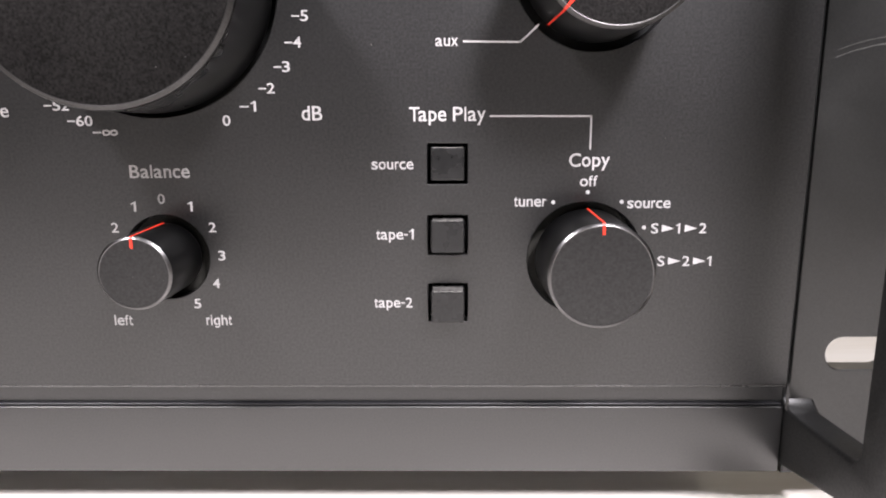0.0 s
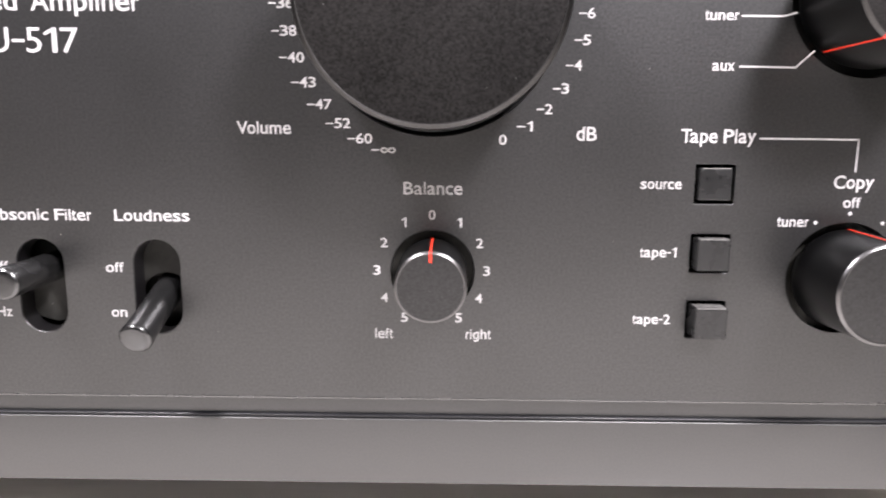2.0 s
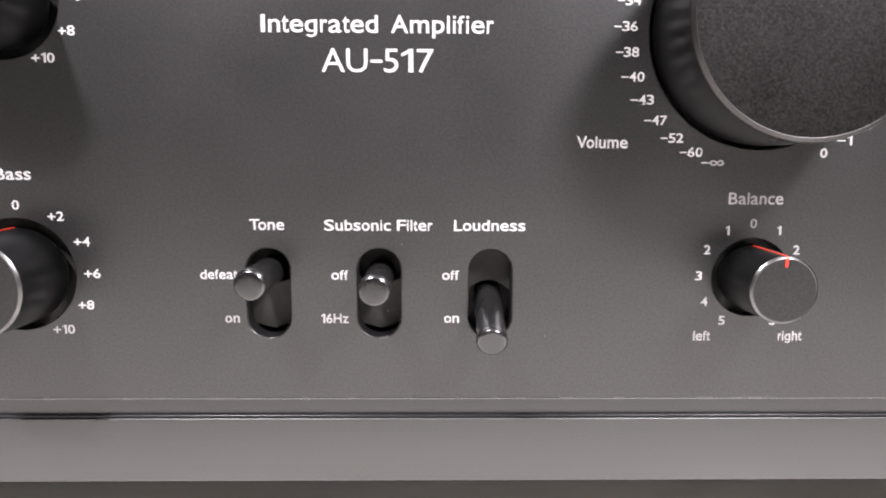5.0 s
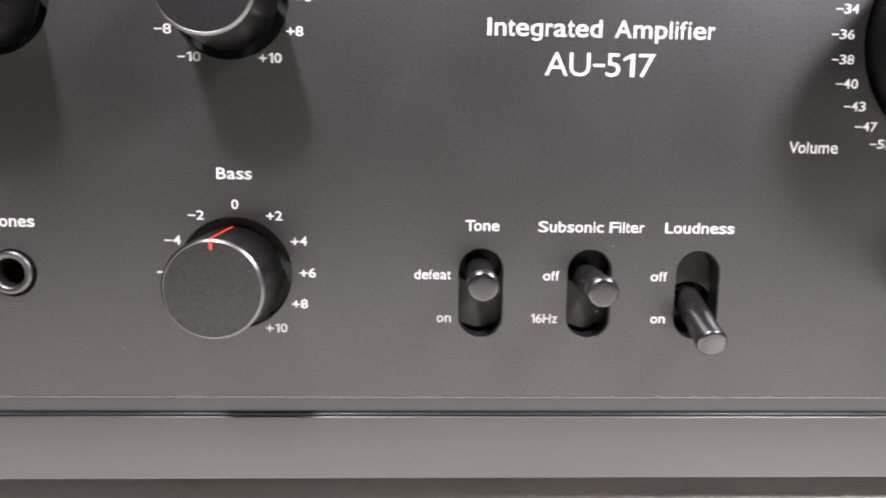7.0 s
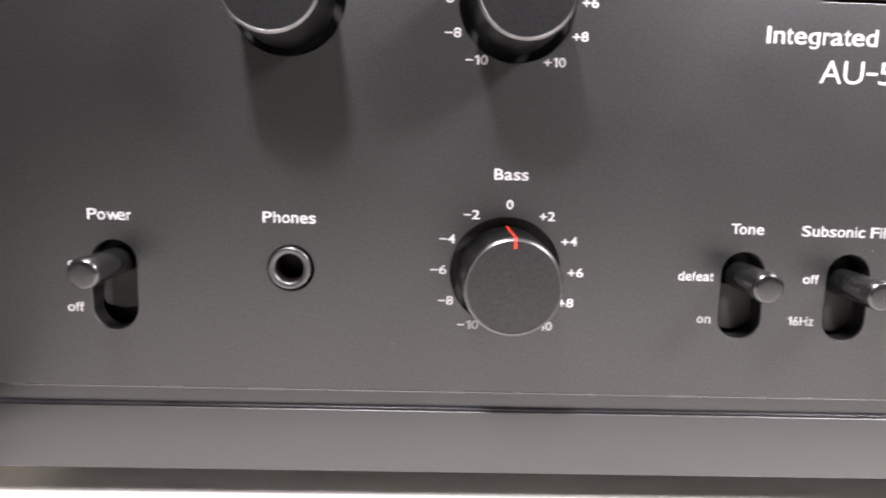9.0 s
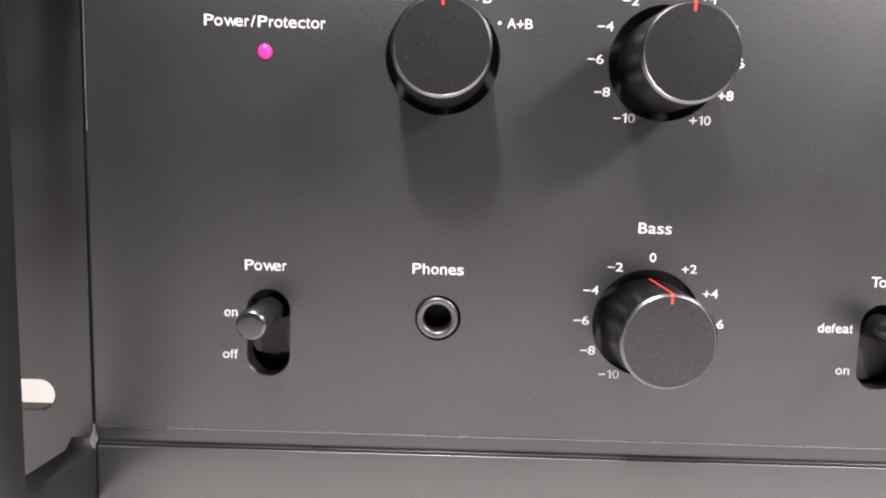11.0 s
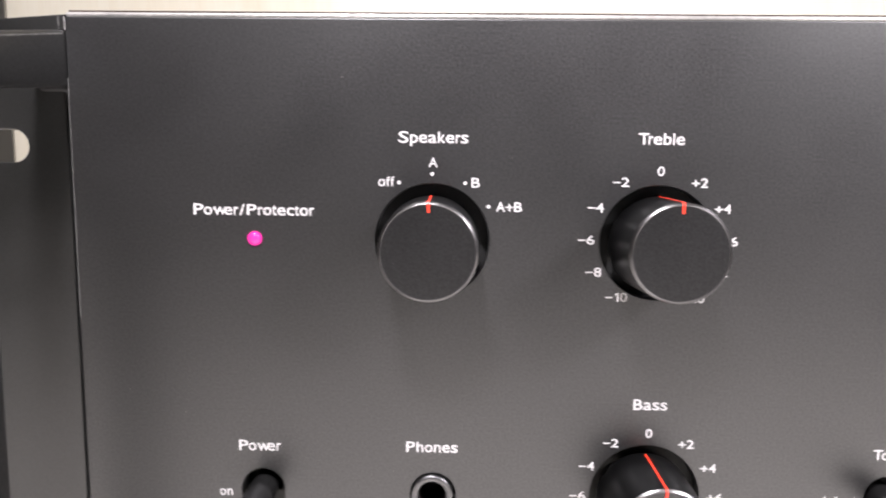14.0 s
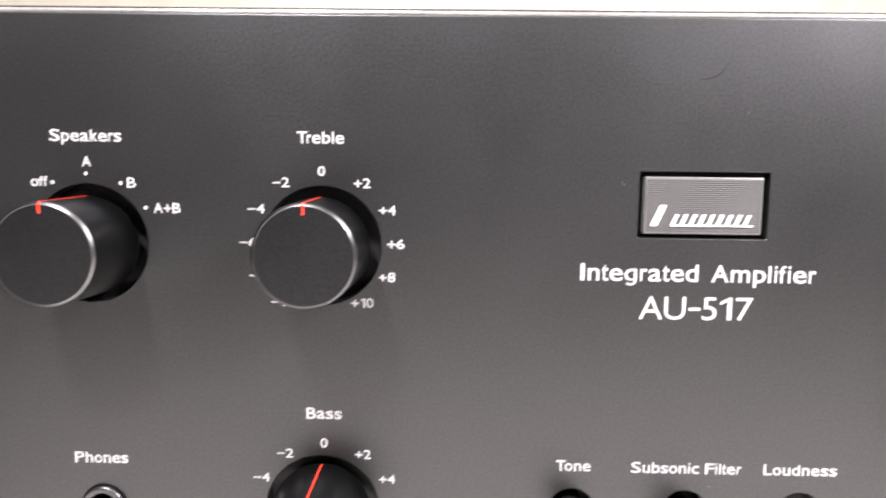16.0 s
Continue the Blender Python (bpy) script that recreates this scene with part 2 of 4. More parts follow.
def cut_plate(outlines, thickness, bevel, turn):
    """A flat plate with holes: closed outlines (the first one outside), set upright by the pose turn."""
    cu = bpy.data.curves.new("outline", "CURVE")
    cu.dimensions, cu.fill_mode = "2D", "BOTH"
    cu.extrude, cu.bevel_depth, cu.bevel_resolution, cu.offset = thickness / 2 - bevel, bevel, 2, -bevel
    for pts in outlines:
        sp = cu.splines.new("POLY")
        sp.points.add(len(pts) - 1)
        for p, (u, v) in zip(sp.points, pts):
            p.co = (u, v, 0, 1)
        sp.use_cyclic_u = True
    ob = new("outline", cu)
    bpy.context.view_layer.update()
    me = bpy.data.meshes.new_from_object(ob.evaluated_get(bpy.context.evaluated_depsgraph_get()))
    bpy.data.objects.remove(ob)
    bpy.data.curves.remove(cu)
    me.transform(turn)
    me.materials.clear()
    bm = bmesh.new()
    bm.from_mesh(me)
    bmesh.ops.remove_doubles(bm, verts=bm.verts, dist=2e-6)
    bmesh.ops.recalc_face_normals(bm, faces=bm.faces)
    bm.to_mesh(me)
    bm.free()
    for p in me.polygons:
        p.use_smooth = False
    return me


FACING = Matrix(((1, 0, 0, 0), (0, 0, -1, 0), (0, 1, 0, 0), (0, 0, 0, 1)))   # drawing plane to the panel's plane
LETTERS = {}
CAP = 0.682     # capital height of the built-in font at size 1

# How the print sets its grotesque letters, in units of the capital height: advance widths and side bearings.
ADVANCE = {" ": 0.39, "1": 0.60, "/": 0.52, "+": 0.84, "\u2013": 0.74, "-": 0.46, "m": 1.16, "r": 0.46}
for chars, wide in (("abdeghnopuL023456789", 0.774), ("ckszvxy", 0.696), ("ftI", 0.387), ("il", 0.309), ("ABPSV", 0.929), ("CH", 1.006), ("FT", 0.851)):
    for char in chars:
        ADVANCE[char] = wide
STEM, ROUND, OPEN = 0.092, 0.052, 0.018
BEARING_LEFT = {**dict.fromkeys("bhklmnpriuBPFHLI", STEM), **dict.fromkeys("vxyAVTft", OPEN), "1": 0.12, "/": 0.05, "+": 0.05, "\u2013": 0.03}
BEARING_RIGHT = {**dict.fromkeys("dhmnuHIilg", STEM), **dict.fromkeys("rftvxykFLTAV", OPEN), "1": 0.08, "/": 0.05, "+": 0.05, "\u2013": 0.05}
KERN = {"To": -0.15, "Ta": -0.15, "Tr": -0.13, "Vo": -0.08, "Po": -0.05, "r/": 0.05, "/P": 0.05, " A": 0.2}
MODEL_PLACES = {"A": (0.0, 0.95), "U": (1.01, 1.87), "-": (1.99, 2.47), "5": (2.53, 3.12), "1": (3.24, 3.72), "7": (3.87, 4.56)}


def font_mesh(char, bold):
    """One character of the built-in font at size 1, as a bmesh."""
    cu = bpy.data.curves.new("word", "FONT")
    cu.body, cu.size, cu.offset, cu.extrude, cu.resolution_u = char, 1.0, bold, 0.012, 3
    ob = new("word", cu)
    bpy.context.view_layer.update()
    me = bpy.data.meshes.new_from_object(ob.evaluated_get(bpy.context.evaluated_depsgraph_get()))
    bpy.data.objects.remove(ob)
    bm = bmesh.new()
    bm.from_mesh(me)
    bpy.data.meshes.remove(me)
    return bm


def glyph(char, bold):
    """A character drawn with the print's proportions: its bmesh, one unit of capital height."""
    if char == "g":
        # a plain single-storey g: the bowl of one letter on the hook of another
        bm = font_mesh("q", bold)
        bmesh.ops.bisect_plane(bm, geom=bm.verts[:] + bm.edges[:] + bm.faces[:], plane_co=(0, 0.02, 0), plane_no=(0, -1, 0), clear_outer=True)
        stem = max(v.co.x for v in bm.verts)
        left = min(v.co.x for v in bm.verts)
        tail = font_mesh("o", bold)
        bmesh.ops.bisect_plane(tail, geom=tail.verts[:] + tail.edges[:] + tail.faces[:], plane_co=(0, 0.225, 0), plane_no=(0, 1, 0), clear_outer=True)
        a, b = min(v.co.x for v in tail.verts), max(v.co.x for v in tail.verts)
        for v in tail.verts:
            v.co.x, v.co.y = left + 0.01 + (v.co.x - a) * (stem - left - 0.01) / (b - a), v.co.y - 0.205
        bmesh.ops.bisect_plane(tail, geom=tail.verts[:] + tail.edges[:] + tail.faces[:], plane_co=(left, -0.13, 0), plane_no=(-0.42, 1, 0), clear_outer=True)
        hook = bpy.data.meshes.new("hook")
        tail.to_mesh(hook)
        tail.free()
        bm.from_mesh(hook)
        bpy.data.meshes.remove(hook)
    else:
        bm = font_mesh(char, bold)
    if char in "abcdefghijklmnopqrstuvwxyz":
        top = 0.542 if char == "t" else 0.638 if char == "i" else 0.682
        steps = ((-0.23, -0.29), (0.0, 0.0), (0.449, 0.728), (top, 0.93 if char == "t" else 1.0))
    elif char in "+\u2013-":
        ys = [v.co.y for v in bm.verts]
        tall, middle = max(ys) - min(ys), 0.47 if char != "+" else 0.46
        half = (0.37 if char == "+" else 0.062) + bold
        steps = ((min(ys), middle - half), (min(ys) + tall, middle + half))
    else:
        steps = ((0.0, 0.0), (CAP, 1.0))
    for v in bm.verts:
        k = 0
        while k < len(steps) - 2 and v.co.y > steps[k + 1][0]:
            k += 1
        (a, p), (b, q) = steps[k], steps[k + 1]
        v.co.y = p + (v.co.y - a) * (q - p) / (b - a)
    if char == "1":
        right = max(v.co.x for v in bm.verts)
        stem = right - 0.098 - 2 * bold
        bm.faces.new([bm.verts.new((stem + u, 1.0 + bold - v, 0.012)) for u, v in ((0.02, 0.0), (-0.15, 0.20), (-0.15, 0.33), (0.02, 0.17))])
    return bm


def letters(text, bold):
    """The outline of a word, one unit of capital height, from its left edge and baseline."""
    if (text, bold) not in LETTERS:
        whole, cursor = bmesh.new(), 0.0
        places = MODEL_PLACES if text[0] == "A" and text[-1] == "7" else None
        for k, char in enumerate(text):
            cursor += KERN.get(text[k - 1:k + 1], 0.0) if k else 0.0
            if char != " ":
                bm = glyph(char, bold)
                xs = [v.co.x for v in bm.verts]
                a, b = min(xs), max(xs)
                wide = ADVANCE.get(char, (b - a) / CAP + 0.1)
                lo, hi = cursor + BEARING_LEFT.get(char, ROUND) - bold, cursor + wide - BEARING_RIGHT.get(char, ROUND) + bold
                if places:
                    lo, hi = places[char]
                for v in bm.verts:
                    v.co.x = lo + (v.co.x - a) * (hi - lo) / (b - a)
                piece = bpy.data.meshes.new("piece")
                bm.to_mesh(piece)
                bm.free()
                whole.from_mesh(piece)
                bpy.data.meshes.remove(piece)
            cursor += ADVANCE.get(char, 0.9)
        me = bpy.data.meshes.new("word")
        whole.to_mesh(me)
        whole.free()
        xs = np.array([v.co.x for v in me.vertices])
        LETTERS[text, bold] = me, xs.min(), xs.max()
    return LETTERS[text, bold]


def lettering(text, centre, baseline, height, width=0.0, parent=None, material=None, bold=0.010, name="lettering"):
    """Printed words on the panel: centre and baseline in millimetres, capital height and, if known, total width."""
    source, left, right = letters(text, bold)
    sx = width / (right - left) if width else height
    me = source.copy()
    me.transform(FACING @ Matrix.Translation((centre, baseline, 0.04)) @ Matrix.Diagonal((sx, height, 2.0, 1))
                 @ Matrix.Translation((-(left + right) / 2, 0, 0)))
    me.transform(Matrix.Scale(MM, 4))
    me.materials.clear()
    return part(name, me, material or WHITE, parent or AMPLIFIER)


def stroke(points, width, parent=None, name="printed_line"):
    """A printed line through points in millimetres on the panel."""
    bm = bmesh.new()
    for (xa, za), (xb, zb) in zip(points, points[1:]):
        d = Vector((xb - xa, zb - za)).normalized()
        n = Vector((-d.y, d.x)) * width / 2
        e = d * width / 2
        low, high = [], []
        for u, v in ((xa - e.x + n.x, za - e.y + n.y), (xa - e.x - n.x, za - e.y - n.y),
                     (xb + e.x - n.x, zb + e.y - n.y), (xb + e.x + n.x, zb + e.y + n.y)):
            low.append(bm.verts.new((u * MM, -0.00002, v * MM)))
            high.append(bm.verts.new((u * MM, -0.00006, v * MM)))
        bm.faces.new(high)
        for i in range(4):
            bm.faces.new((low[i], low[(i + 1) % 4], high[(i + 1) % 4], high[i]))
    bmesh.ops.recalc_face_normals(bm, faces=bm.faces)
    return part(name, bm, WHITE, parent or AMPLIFIER)


def dot(x, z, r=0.42):
    bm = lathe([(r, 0.02), (r, 0.06), (0, 0.06)], 16)
    for v in bm.verts:
        v.co = v.co * MM + Vector((x * MM, 0, z * MM))
    return part("printed_dot", bm, WHITE, AMPLIFIER)


# ---- room ----
TABLE_TOP = 0.005
floor = part("floor", box(-1.8, 1.8, -2.2, 0.5, -0.77, -0.735), CARPET)
tagged(floor, "grey brown floor under the table", "floor", kind="structure")
wall_back = part("wall_back", box(-1.8, 1.8, 0.42, 0.70, -0.735, 1.75), PINE_WALL)
tagged(wall_back, "pale pine panelled wall behind the amplifier", "wall", kind="structure")
# Added walls out of view: pale sides for fill, a dark front to reflect.
for nm, b in (("unseen_wall_left", (-1.9, -1.8, -2.2, 0.7)), ("unseen_wall_right", (1.8, 1.9, -2.2, 0.7)), ("unseen_wall_front", (-1.8, 1.8, -2.3, -2.2))):
    w = part(nm, box(*b, -0.735, 1.75), DARK_WALL if nm == "unseen_wall_front" else PLASTER)
    tagged(w, "unseen plain wall added to shape light and reflections", "wall", kind="structure")
# Added ceiling out of view, pale to send light back down.
ceiling = part("ceiling", box(-1.9, 1.9, -2.3, 0.7, 1.75, 1.80), PLASTER)
tagged(ceiling, "unseen pale ceiling added to bounce light", "ceiling", kind="structure")

table = thing("table", "pale pine table with a smooth worn top", "table", (0, 0, 0))
part("tabletop", box(-0.95, 0.95, -0.40, 0.418, TABLE_TOP - 0.03, TABLE_TOP, 0.002), PINE_TABLE, table)
for lx in (-0.88, 0.88):
    for ly in (-0.33, 0.36):
        part("leg", box(lx - 0.03, lx + 0.03, ly - 0.03, ly + 0.03, -0.735, TABLE_TOP - 0.03, 0.003), PINE_TABLE, table)

cabinet = thing("dark_cabinet", "black vinyl cabinet standing on the table behind the amplifier", "cabinet", (0, 0, 0))
part("body", box(-0.75, -0.498, 0.36, 0.412, TABLE_TOP + 0.001, 0.60, 0.004), DARK_BOX, cabinet)

# ---- amplifier ----
AMPLIFIER = thing("amplifier", "black stereo amplifier with white lettering and rack handles on table", "amplifier")
HALF = 214.6

SLOTS = (-173.2, -28.1, -3.0, 22.3)                      # lever slots, mm
BUTTONS = (82.15, 67.4, 52.85)
DROP = {-173.2: 0.75}                                    # the power slot sits a little lower
slot_holes = [rounded((x - 5.1) * MM, (x + 5.1) * MM, (48.5 - DROP.get(x, 0)) * MM, (69.3 - DROP.get(x, 0)) * MM, 5.05 * MM, 10) for x in SLOTS]
button_holes = [rounded(137.05 * MM, 145.35 * MM, (z - 4.15) * MM, (z + 4.15) * MM, 0.25 * MM, 3) for z in BUTTONS]
KNOBS = (("speakers", -134.1, 122.3), ("treble", -83.8, 122.65), ("bass", -84.05, 62.9), ("balance", 82.0, 62.8), ("copy", 170.0, 62.3),
         ("volume", 82.1, 117.7), ("selector", 170.4, 120.6))
outer = rounded(-HALF * MM, HALF * MM, 34.1 * MM, 171.1 * MM, 0.4 * MM, 3)
WELLS = {"speakers": 12.8, "treble": 12.8, "bass": 12.7, "balance": 9.0, "copy": 11.95, "volume": 26.0, "selector": 16.5}
WELL_LIFT = {"speakers": 0.55, "treble": 0.3, "bass": 0.25}
WELL_SHIFT = {"speakers": 0.2, "treble": 0.2, "bass": 0.15, "copy": -0.2}
holes = slot_holes + button_holes + [ring((x + WELL_SHIFT.get(n, 0)) * MM, (z + WELL_LIFT.get(n, 0)) * MM, WELLS[n] * MM, 96) for n, x, z in KNOBS]
holes += [ring(-133.2 * MM, 62.9 * MM, 5.3 * MM), ring(-174.0 * MM, 122.9 * MM, 1.75 * MM, 24)]
holes += [rounded(-16.15 * MM, 11.25 * MM, 125.55 * MM, 139.75 * MM, 0.3 * MM, 3)]
faceplate = part("faceplate", cut_plate([outer] + holes, 4 * MM, 0.2 * MM, Matrix.Translation((0, 2 * MM, 0)) @ FACING), PANEL, AMPLIFIER,
                 "satin black anodised front panel")
part("top_bead", box(-HALF * MM, HALF * MM, 0.2 * MM, 4 * MM, 171.1 * MM, 172.2 * MM, 0.45 * MM, 3), TOP_HIGHLIGHT, AMPLIFIER, "top edge of the panel, its highlight put into pale metal")
part("cover_edge", box(-HALF * MM, HALF * MM, 1.6 * MM, 12 * MM, 172.2 * MM, 172.8 * MM, 0.1 * MM), COVER, AMPLIFIER, "dark brown edge of the cover")
part("lower_edge", box(-HALF * MM, HALF * MM, 0.03 * MM, 1.2 * MM, 33.6 * MM, 34.3 * MM, 0.32 * MM, 4), EDGE, AMPLIFIER, "rounded lower edge of the panel", smooth=True)
part("side_edge", box(-214.71 * MM, -214.56 * MM, 0.05 * MM, 0.5 * MM, 104 * MM, 158 * MM, 0.05 * MM), CHIPPED, AMPLIFIER, "thin worn side edge of the panel")
part("lower_strip", box(-HALF * MM, HALF * MM, 1.3 * MM, 4.2 * MM, 29.8 * MM, 35.5 * MM), STRIP, AMPLIFIER)
part("lower_lip", box(-HALF * MM, HALF * MM, 0.0, 4.2 * MM, 13.5 * MM, 29.05 * MM, 0.3 * MM, 4), LIP, AMPLIFIER, "satin black bottom trim", smooth=True)
part("lip_bead", box(-214.3 * MM, 214.3 * MM, 0.3 * MM, 4 * MM, 29.2 * MM, 29.75 * MM, 0.25 * MM, 4), GLOSS_EDGE, AMPLIFIER, "glossy black rounded edge", smooth=True)
part("cabinet", box(-0.208, 0.208, 0.012, 0.345, 0.015, 0.172, 0.002), BODY, AMPLIFIER, "black sheet metal case")
# Unseen reflector, added to brighten the table in the gap under the lip.
part("bounce_plate", box(-0.206, 0.206, 4.6 * MM, 0.340, 14.2 * MM, 14.9 * MM), BOUNCE_GREY, AMPLIFIER, "unseen pale plate added to bounce light under the case")
for fx in (-0.17, 0.17):
    for fy in (0.05, 0.30):
        bm = lathe([(0, 0), (0.012, 0), (0.013, 0.008), (0.013, 0.0092), (0, 0.0092)], 32)
        bmesh.ops.rotate(bm, verts=bm.verts, matrix=Matrix.Rotation(radians(-90), 3, "X"))
        bmesh.ops.translate(bm, verts=bm.verts, vec=(fx, fy, TABLE_TOP))
        part("foot", bm, RUBBER, AMPLIFIER)


def knob(name, well, r_base, r_front, depth, angle, face, rim, chamfer, pointer=True, label=""):
    """A turned knob standing in a round well, with a machined edge and a red pointer line, in millimetres."""
    x, z = POSITION[well]
    k = part(name, lathe([(r_base - 0.9, -2.6), (r_base - 0.3, -1.2), (r_base, 0.5), (r_front + 0.15, depth - chamfer)], 96), KNOB_SIDE, AMPLIFIER, label, smooth=True)
    k.data.transform(Matrix.Scale(MM, 4))
    k.location = (x * MM, 0, z * MM)
    # Upper wells are deeper and near-black: the chassis grey with its shade painted in.
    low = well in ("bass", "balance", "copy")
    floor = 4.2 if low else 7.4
    floor_ring = part("well", lathe([(WELLS[well] + 0.8, -floor - 0.4), (WELLS[well] + 0.8, -floor), (0, -floor)], 64), WELL if low else SHADE_BLACK, k,
                      "grey chassis seen round the knob" if low else "deep well round the knob, shade put into its black colour")
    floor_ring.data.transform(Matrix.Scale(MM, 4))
    edge = lathe([(r_front + 0.15, depth - chamfer), (r_front, depth - chamfer * 0.55), (r_front - chamfer * 0.8, depth), (r_front - chamfer * 0.8 - 0.15, depth - 0.05)], 96)
    e = part("rim", edge, rim, k, "bright machined edge", smooth=True)
    e.data.transform(Matrix.Scale(MM, 4))
    f = part("face", lathe([(r_front - chamfer * 0.8 - 0.14, depth - 0.06), (0, depth - 0.06)], 96), face, k, "satin black flat face")
    f.data.transform(Matrix.Scale(MM, 4))
    if pointer:
        bm = bmesh.new()
        w = 0.22
        track = [(r_base + 0.06, 0.2, w), (r_front + 0.21, depth - chamfer, w), (r_front + 0.06, depth - chamfer * 0.5, w * 1.3),
                 (r_front - chamfer * 0.8, depth + 0.06, w * 1.3), (r_front - 2.0, depth + 0.03, w * 1.3)]
        rows = [(bm.verts.new((-h, -d, r)), bm.verts.new((h, -d, r)), bm.verts.new((h, -d + 0.12, r - 0.2)), bm.verts.new((-h, -d + 0.12, r - 0.2)))
                for r, d, h in track]
        for a, b in zip(rows, rows[1:]):
            for i in range(4):
                bm.faces.new((a[i], a[(i + 1) % 4], b[(i + 1) % 4], b[i]))
        bm.faces.new(rows[0])
        bm.faces.new(rows[-1])
        bmesh.ops.recalc_face_normals(bm, faces=bm.faces)
        bmesh.ops.transform(bm, matrix=Matrix.Rotation(radians(angle), 4, "Y") @ Matrix.Scale(MM, 4), verts=bm.verts)
        part("pointer", bm, RED, k, "red painted pointer line")
    return k


POSITION = {n: (x, z) for n, x, z in KNOBS}
knob("speakers_knob", "speakers", 10.7, 10.1, 17.0, 0, KNOB_FACE, RIM, 0.5, label="black speaker selector knob")
knob("treble_knob", "treble", 10.7, 10.1, 17.0, 0, KNOB_FACE, RIM, 0.5, label="black treble knob")
knob("bass_knob", "bass", 10.9, 10.3, 16.6, 0, KNOB_FACE, RIM, 0.5, label="black bass knob")
knob("balance_knob", "balance", 7.35, 7.0, 15.2, 0, KNOB_FACE, RIM, 0.4, label="small black balance knob")
knob("copy_knob", "copy", 10.6, 10.0, 16.1, 0, KNOB_FACE, RIM, 0.5, label="black tape copy knob")
knob("volume_knob", "volume", 25.2, 24.7, 20.8, 0, VOLUME_FACE, VOLUME_RIM, 0.95, pointer=False, label="large black volume knob")
knob("input_knob", "selector", 14.9, 14.5, 19.6, -140.5, VOLUME_FACE, VOLUME_RIM, 0.65, label="black input selector knob")


def lever(x, tip, name="toggle_lever", label=""):
    """A round lever in a rounded slot, with a sliding plate behind it."""
    pivot, tip = Vector((x, 9.0, tip[2] + 0.2 if tip[2] > 55 else 58.0)), Vector(tip)
    axis = (tip - pivot)
    length = axis.length
    bm = lathe([(3.25, 0.5), (3.2, length * 0.5), (3.22, length * 0.7), (3.36, length * 0.88), (3.42, length - 1.05), (3.36, length - 0.65), (3.15, length - 0.3), (2.8, length - 0.06)], 40)
    turn = axis.to_track_quat("-Y", "Z").to_matrix().to_4x4()
    m = Matrix.Scale(MM, 4) @ Matrix.Translation(pivot) @ turn
    bmesh.ops.transform(bm, matrix=m, verts=bm.verts)
    lv = part(name, bm, LEVER, AMPLIFIER, label, smooth=True)
    bm = lathe([(2.81, length - 0.07), (2.5, length + 0.02), (1.6, length + 0.06), (0.7, length + 0.08), (0, length + 0.085)], 40)
    bmesh.ops.transform(bm, matrix=m, verts=bm.verts)
    part("tip", bm, LEVER_TIP, lv, "satin end with a rounded edge", smooth=True)
    # the sliding plate is notched round the lever: below it when it is up, above it when it is down
    up, foot = tip.z > 55, 51.4 if x < -100 else 49.6
    arc = [(x + 5.6 * math.cos(radians(a)), 63.6 - 3.2 * math.sin(radians(a)) if up else 56.2 + 4.9 * math.sin(radians(a))) for a in range(0, 181, 15)]
    if up:
        plate = arc + [(x - 5.6, foot + 3.4), (x - 4.0, foot + 1.0), (x, foot), (x + 4.0, foot + 1.0), (x + 5.6, foot + 3.4)]
    else:
        plate = arc + [(x - 5.6, 73.0), (x + 5.6, 73.0)]
    part("slide_plate", cut_plate([[(u * MM, v * MM) for u, v in plate]], 0.6 * MM, 0.05 * MM, Matrix.Translation((0, 5.3 * MM, 0)) @ FACING), SHUTTER, lv,
         "dull grey plate in the slot")
    # Dark back sheet: the shade at the slot's end is in its colour.
    part("slot_back", box((x - 6.4) * MM, (x + 6.4) * MM, 9.6 * MM, 10.0 * MM, 46.5 * MM, 71.5 * MM), SHADE_BLACK, lv)
    low = 48.5 - DROP.get(x, 0)
    hole_out = rounded((x - 5.09) * MM, (x + 5.09) * MM, (low + 0.01) * MM, (low + 20.79) * MM, 5.04 * MM, 10)
    hole_in = rounded((x - 4.98) * MM, (x + 4.98) * MM, (low + 0.12) * MM, (low + 20.68) * MM, 4.93 * MM, 10)
    part("slot_liner", cut_plate([hole_out, hole_in], 4.5 * MM, 0.01 * MM, Matrix.Translation((0, 2.6 * MM, 0)) @ FACING), SLOT_WALL, lv, "black liner of the slot")
    return lv


lever(SLOTS[0], (-173.5, -14.0, 63.1), "power_lever", "black power lever set to on")
lever(SLOTS[1], (-28.8, -13.8, 63.4), "tone_lever", "black tone lever set to defeat")
lever(SLOTS[2], (-3.1, -13.1, 62.1), "filter_lever", "black filter lever set to off")
lever(SLOTS[3], (21.9, -11.5, 50.35), "loudness_lever", "black loudness lever set to on")


